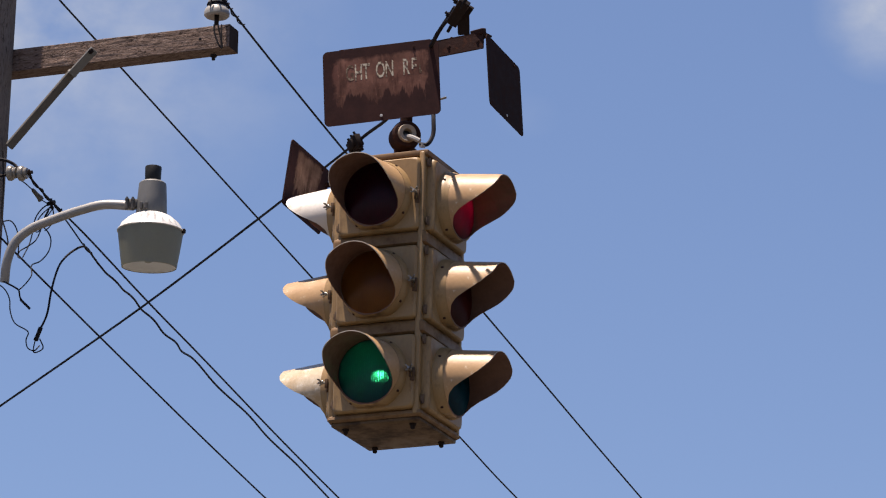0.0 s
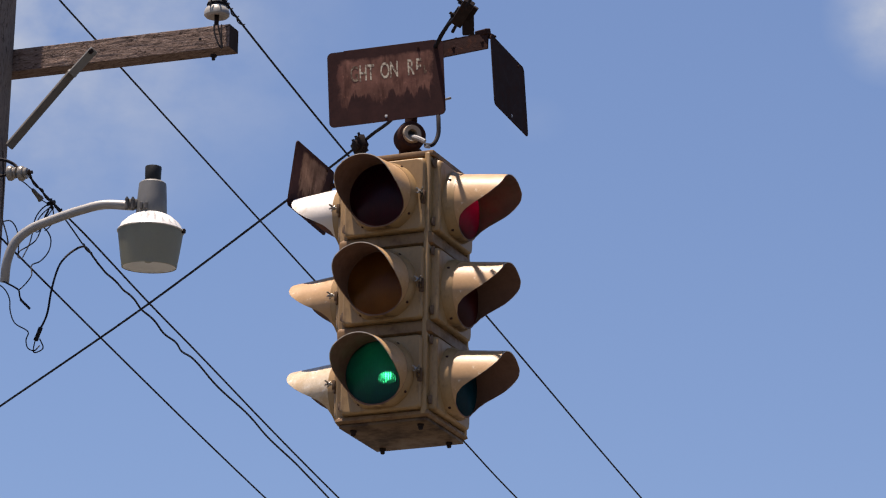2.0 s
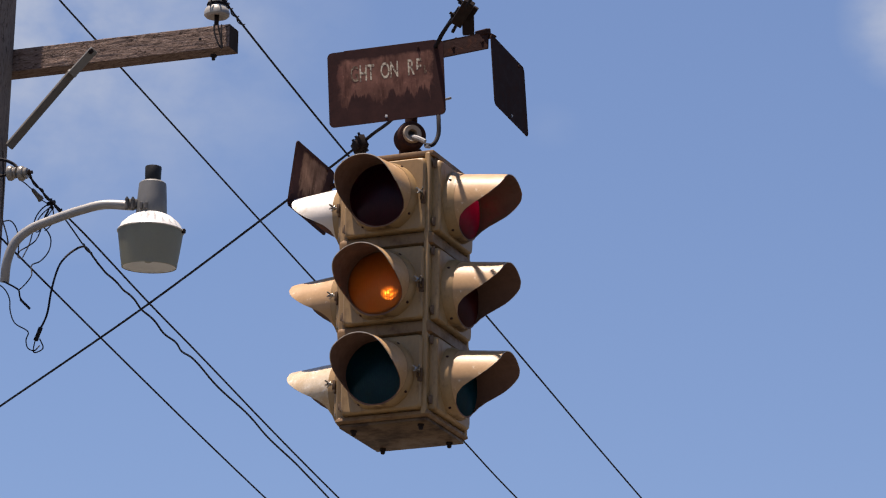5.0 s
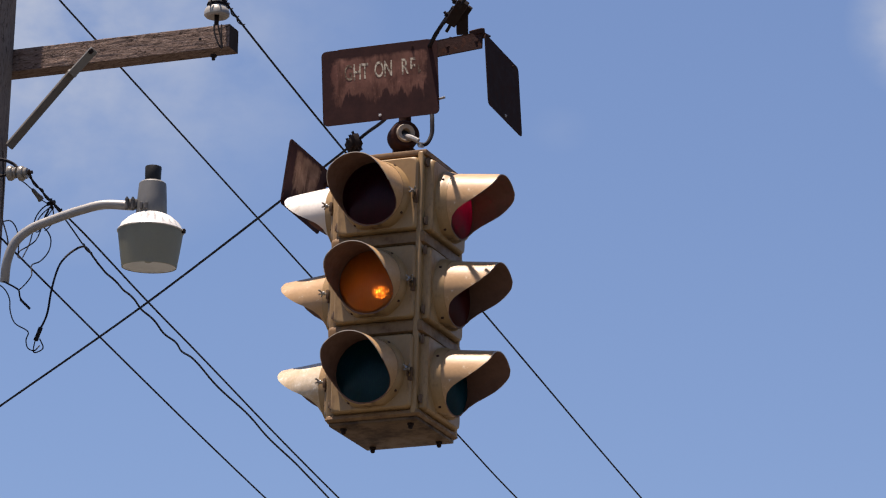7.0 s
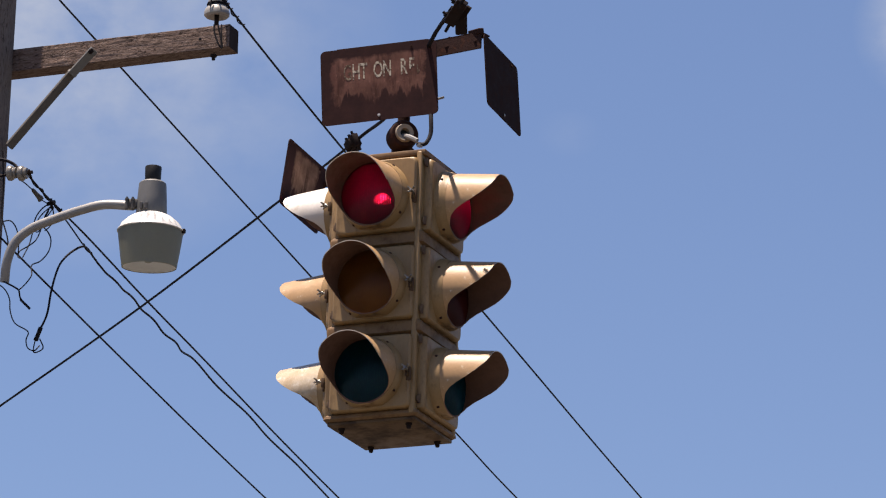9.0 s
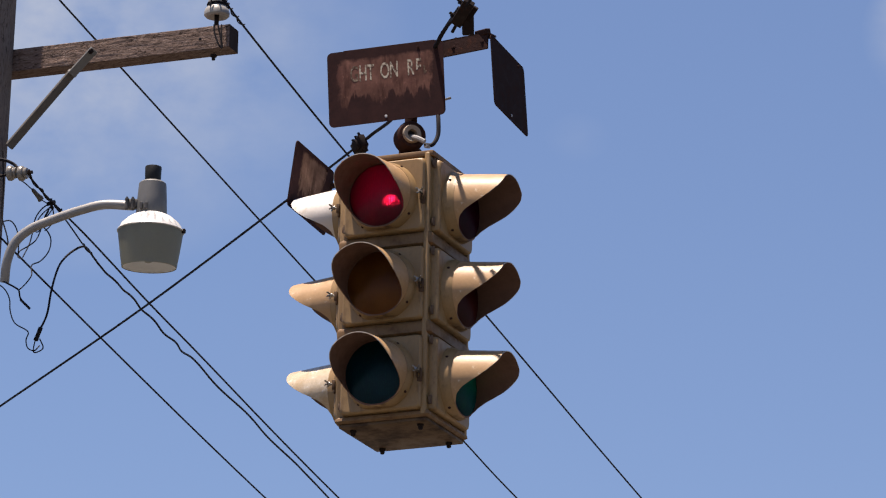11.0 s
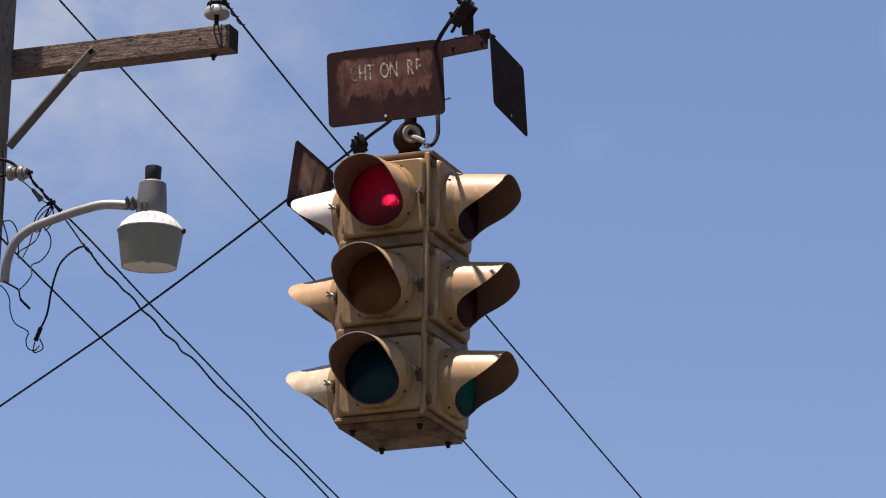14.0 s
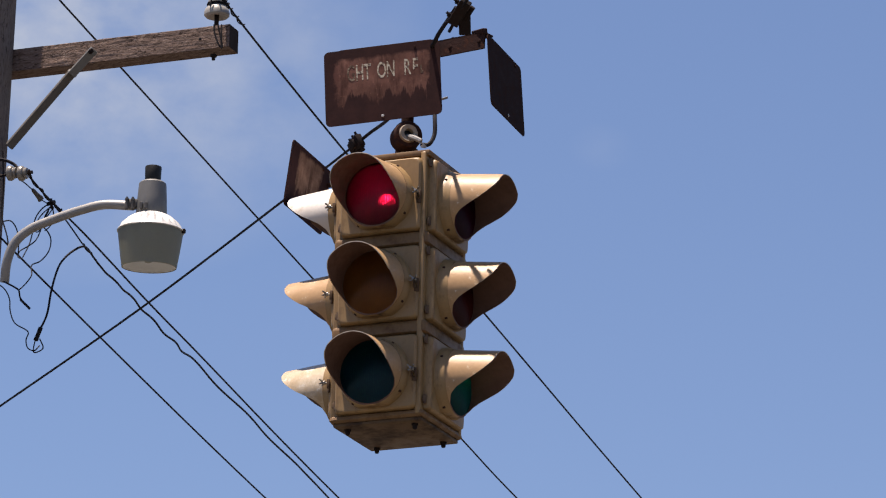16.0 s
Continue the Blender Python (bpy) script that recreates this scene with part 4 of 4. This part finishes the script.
# loose wires at the pole
for pts, r in (([(-2.191, 23.420, 9.120), (-2.163, 23.500, 9.122), (-2.130, 23.550, 9.105)], 0.003), ([(-2.099, 23.620, 9.082), (-2.073, 23.660, 9.077), (-2.040, 23.700, 9.072)], 0.003), ([(-2.315, 23.440, 9.236), (-2.261, 23.420, 9.219), (-2.219, 23.420, 9.198), (-2.186, 23.400, 9.153), (-2.160, 23.450, 9.149)], 0.0085),
               ([(-1.857, 24.200, 8.960), (-1.890, 24.100, 8.975), (-1.941, 24.000, 8.921), (-2.000, 23.900, 8.814), (-2.031, 23.850, 8.669), (-2.048, 23.800, 8.501), (-2.080, 23.800, 8.423)], 0.006),
               ([(-2.288, 23.460, 8.576), (-2.236, 23.420, 8.529), (-2.206, 23.400, 8.470), (-2.200, 23.400, 8.410), (-2.173, 23.400, 8.344), (-2.102, 23.400, 8.298), (-2.111, 23.400, 8.256), (-2.100, 23.400, 8.214), (-2.070, 23.420, 8.206), (-2.045, 23.450, 8.242)], 0.0035),
               ([(-2.247, 23.420, 8.571), (-2.186, 23.400, 8.536), (-2.162, 23.400, 8.519), (-2.151, 23.400, 8.477), (-2.099, 23.400, 8.421)], 0.0045),
               ([(-2.163, 23.410, 8.522), (-2.134, 23.450, 8.568), (-2.109, 23.500, 8.632), (-2.116, 23.550, 8.699), (-2.075, 23.600, 8.739), (-2.038, 23.620, 8.798), (-2.032, 23.650, 8.869), (-2.056, 23.700, 8.930), (-2.085, 23.700, 8.966), (-2.056, 23.700, 9.041)], 0.0035),
               ([(-2.028, 23.700, 9.066), (-2.072, 23.650, 8.969), (-2.104, 23.600, 8.852), (-2.141, 23.580, 8.811), (-2.181, 23.550, 8.773), (-2.185, 23.520, 8.733), (-2.165, 23.500, 8.719)], 0.0035),
               ([(-2.040, 23.700, 9.072), (-2.091, 23.650, 8.999), (-2.119, 23.600, 8.912), (-2.133, 23.550, 8.814), (-2.160, 23.500, 8.725)], 0.0035),
               ([(-2.286, 23.440, 9.277), (-2.273, 23.440, 9.087), (-2.274, 23.440, 8.934), (-2.232, 23.420, 8.783), (-2.237, 23.420, 8.656)], 0.004),
               ([(-2.058, 23.700, 9.080), (-2.090, 23.690, 9.050), (-2.118, 23.680, 9.000), (-2.126, 23.670, 8.940), (-2.108, 23.670, 8.915), (-2.084, 23.680, 8.950), (-2.072, 23.690, 9.010), (-2.050, 23.700, 9.060)], 0.0035), ([(-2.038, 23.700, 9.070), (-2.030, 23.700, 9.020), (-2.044, 23.700, 8.960), (-2.070, 23.690, 8.930)], 0.0035),
               ([(-2.263, 23.440, 8.898), (-2.227, 23.430, 8.899), (-2.197, 23.430, 8.866), (-2.179, 23.430, 8.797), (-2.178, 23.440, 8.718)], 0.0035),
               ([(-2.080, 23.800, 8.423), (-2.100, 23.800, 8.365), (-2.103, 23.800, 8.304), (-2.057, 23.800, 8.327), (-2.077, 23.800, 8.378)], 0.0035)):
    wire("loose_wire", pts, r, "loose dark wire dangling beside the pole", per=5)


def sleeve(a, b, r, label, mat=CABLE, taper=1.0):
    bm = bmesh.new()
    a, b = Vector(a), Vector(b)
    tube(bm, [Vector(), (b - a) * 0.15, (b - a) * 0.5, (b - a) * 0.85, b - a], r * taper, 8, r)
    for v in bm.verts:
        v.co += 0.15 * r * noise.noise_vector(v.co * 90)
    tagged(part("wire_connector", bm, mat, smooth=True, at=Matrix.Translation(a)), label, "connector", "wire connectors")


sleeve(*[(-2.074, 23.800, 8.439), (-2.097, 23.800, 8.368)], 0.012, "black taped splice at the end of a dangling wire")
sleeve(*[(-2.134, 23.550, 9.111), (-2.093, 23.620, 9.079)], 0.018, "grey wedge clamp at the dead end of the service line", BRACE, 0.35)
sleeve(*[(-2.151, 23.400, 8.471), (-2.099, 23.400, 8.421)], 0.0065, "black taped end of a loose wire")
sleeve(*[(-2.064, 23.700, 9.078), (-2.028, 23.720, 9.100)], 0.0105, "dark split-bolt connector on the service line", DARK_METAL)
sleeve(*[(-2.048, 23.700, 9.109), (-2.039, 23.700, 9.054)], 0.008, "dark split-bolt connector on the service line", DARK_METAL)
sleeve(*[(-1.999, 23.800, 9.065), (-2.024, 23.760, 9.085)], 0.0075, "dark split-bolt connector on the service line", DARK_METAL)

# spool insulators on a clevis at the pole
clevis_at = Vector((-2.202, 23.420, 9.153))
spool_set = empty("spool_insulator", Matrix.Translation(clevis_at), "pair of grey porcelain spool insulators on a pole clevis", "insulator")
for dx in (-0.028, 0.028):
    bm = bmesh.new()
    lathe(bm, [(0.012, -0.026), (0.030, -0.025), (0.043, -0.018), (0.045, -0.006), (0.041, 0.004), (0.030, 0.010), (0.034, 0.018), (0.030, 0.025), (0.012, 0.026)], 24)
    part("spool", bm, SPOOL, spool_set, smooth=True, at=pose(dx, 0, 0, 0, 90, -20) @ Matrix.Diagonal((0.9, 0.9, 1, 1)))
bm = bmesh.new()
tube(bm, [(-0.16, 0.07, -0.004), (0.064, -0.012, 0.002)], 0.008, 8)
lathe(bm, [(0.016, 0), (0.018, 0.008), (0.010, 0.012), (0.010, 0.024)], 6, pose(0.056, -0.01, 0.002, 0, 90, -20))
part("clevis_rod", bm, DARK_METAL, spool_set, smooth=True)

# span wire: one rigid run to each side of the signal
def span_run(pts, label):
    ob = wire("span_wire", pts[::-1], 0.0046, label, per=6)
    ob["group"] = "span wire"
    return ob


SPANS = [(span_run([(-0.293, 14.600, 6.436), (-0.378, 14.820, 6.438), (-0.540, 15.210, 6.434), (-1.074, 16.400, 6.396), (-1.674, 17.600, 6.341), (-1.750, 17.750, 6.333)], "dark steel span wire running from the signal clamp across the street"), Vector((-0.293, 14.600, 6.436))),
         (span_run([(0.0302, 13.820, 6.605), (0.0464, 13.749, 6.620), (0.36, 12.92, 6.80), (1.5, 10.0, 7.3), (4.0, 3.6, 8.6)], "dark steel span wire rising from the clamp overhead"), Vector((0.0302, 13.820, 6.605)))]


span_run([(-1.750, 17.750, 6.333), (-3.441, 20.600, 6.026)] + [(-7.6, 33.0, 5.9)], "dark steel span wire running to the far street side")


# ---- clouds ----
def cloud_material(name, seed, cover, tone):
    """Thin vapour: lets the sky through except where soft billows thicken it; it thins out towards its edge."""
    m, n, l, b = material(name)
    v = coords(n, l)
    mp = n.new("ShaderNodeMapping")
    mp.inputs["Location"].default_value, mp.inputs["Scale"].default_value = (seed, seed * 0.7, 0), (1 / 90, 1 / 70, 1)
    l.new(v, mp.inputs[0])
    big, fine = noise_tex(n, l, mp.outputs[0], 1.0, 3, 0.5), noise_tex(n, l, mp.outputs[0], 2.4, 10, 0.58)

    def mth(op, a, c):
        q = n.new("ShaderNodeMath")
        q.operation = op
        for s, x in ((0, a), (1, c)):
            if isinstance(x, (int, float)):
                q.inputs[s].default_value = x
            else:
                l.new(x, q.inputs[s])
        return q.outputs[0]
    ln, tc, mg = n.new("ShaderNodeVectorMath"), n.new("ShaderNodeTexCoord"), n.new("ShaderNodeMapping")
    ln.operation = "LENGTH"
    mg.inputs["Location"].default_value, mg.inputs["Scale"].default_value = (-1, -1, 0), (2, 2, 0)
    l.new(tc.outputs["Generated"], mg.inputs[0]), l.new(mg.outputs[0], ln.inputs[0])
    edge = ramp(n, l, ln.outputs["Value"], 0.15, 1.0, (1, 1, 1), (0, 0, 0))
    dense = mth("ADD", mth("MULTIPLY", ramp(n, l, big, 0.28, 0.74), 0.65), mth("MULTIPLY", ramp(n, l, fine, 0.34, 0.76), 0.45))
    alpha = mth("MULTIPLY", mth("MULTIPLY", dense, edge), cover)
    tr, em, mx = n.new("ShaderNodeBsdfTransparent"), n.new("ShaderNodeEmission"), n.new("ShaderNodeMixShader")
    em.inputs[0].default_value, em.inputs[1].default_value = (*tone, 1), 0.29
    l.new(alpha, mx.inputs[0]), l.new(tr.outputs[0], mx.inputs[1]), l.new(em.outputs[0], mx.inputs[2])
    l.new(mx.outputs[0], n["Material Output"].inputs["Surface"])
    return m


def cloud(centre, w, h, seed, cover):
    bm = bmesh.new()
    bmesh.ops.create_grid(bm, x_segments=2, y_segments=2, size=0.5)
    bmesh.ops.scale(bm, vec=(w, h, 1), verts=bm.verts)
    ob = part("cloud", bm, cloud_material("drifting_cloud", seed, cover, (0.95, 1.0, 0.95)), at=Matrix.Translation(centre) @ pose(0, 0, 0, 107.1, 0, 0))
    return tagged(ob, "thin white drifting cloud wisps in a blue sky", "cloud", "clouds", kind="structure")


CLOUDS = [cloud((-307.061, 3000.000, 1082.170), 500, 330, 2.3, 0.80), cloud((288.646, 3000.000, 1098.745), 96, 100, 7.9, 0.95), cloud((53.117, 3000.000, 1018.518), 46, 34, 4.6, 0.10)]


# ---- things that move ----
PERIOD = 2.905


def swing(t):
    return math.cos(2 * math.pi * t / PERIOD + radians(97))


def swung(m, pivot, angle):
    p = Matrix.Translation(pivot)
    return p @ pose(0, 0, 0, 0, -math.degrees(angle), 0) @ p.inverted() @ m


RIG_PIVOT, HEAD_PIVOT = Vector((0.200, 14.2, 9.350)), Vector((0.110, 14.2, 8.060))
TIMES = [k / 10 for k in range(161)]


def lamp_rows(rest, on, off):
    """A lamp turns its lit half to the lens at 'on' and away again at 'off'."""
    def angle(t):
        a = 180.0
        if on <= t:
            a = 0.0
        if t >= off:
            a = 180.0
        return a
    rows, turns = [(0.0, angle(0))], []
    for t0, a0, a1 in sorted([(on, 180, 0), (off, 0, 180)]):
        if 0 < t0 < 16:
            turns += [(t0 + k / 30, a0 + (a1 - a0) * k / 4) for k in range(5)]
    rows += turns + [(16.0, angle(16))]
    return [(t, rest @ pose(0, 0, 0, 0, a, 0)) for t, a in rows]


def motions():
    walk(signal, [(t, swung(HEAD, HEAD_PIVOT, 0.0082 * swing(t))) for t in TIMES])
    for ob in (hanger, sign_front, sign_right, sign_left):
        rest = ob.matrix_basis.copy()
        walk(ob, [(t, swung(rest, RIG_PIVOT, 0.0047 * swing(t))) for t in TIMES])
    for ob, clip in SPANS:
        o = ob.matrix_basis.translation.copy()
        rows = []
        for t in TIMES:
            there = swung(Matrix.Translation(clip), RIG_PIVOT, 0.0047 * swing(t)).translation
            turn = (clip - o).rotation_difference(there - o).to_matrix().to_4x4()
            rows.append((t, Matrix.Translation(o) @ turn))
        walk(ob, rows)
    for face in ("front", "back"):
        for colour, on, off in (("green", -1, 2.50), ("amber", 2.53, 7.38), ("red", 7.43, 99)):
            bulb, rest = BULBS[face, colour]
            walk(bulb, lamp_rows(rest, on, off))
    for face in ("side_a", "side_b"):
        for colour, on, off in (("green", 9.3, 99), ("amber", 98, 99), ("red", -1, 9.1)):
            bulb, rest = BULBS[face, colour]
            walk(bulb, lamp_rows(rest, on, off))
    for ob in CLOUDS:
        rest = ob.matrix_basis.copy()
        walk(ob, [(t, Matrix.Translation((3.1 * t, 0, -1.3 * t)) @ rest) for t in (0.0, 8.0, 16.0)])


motions()
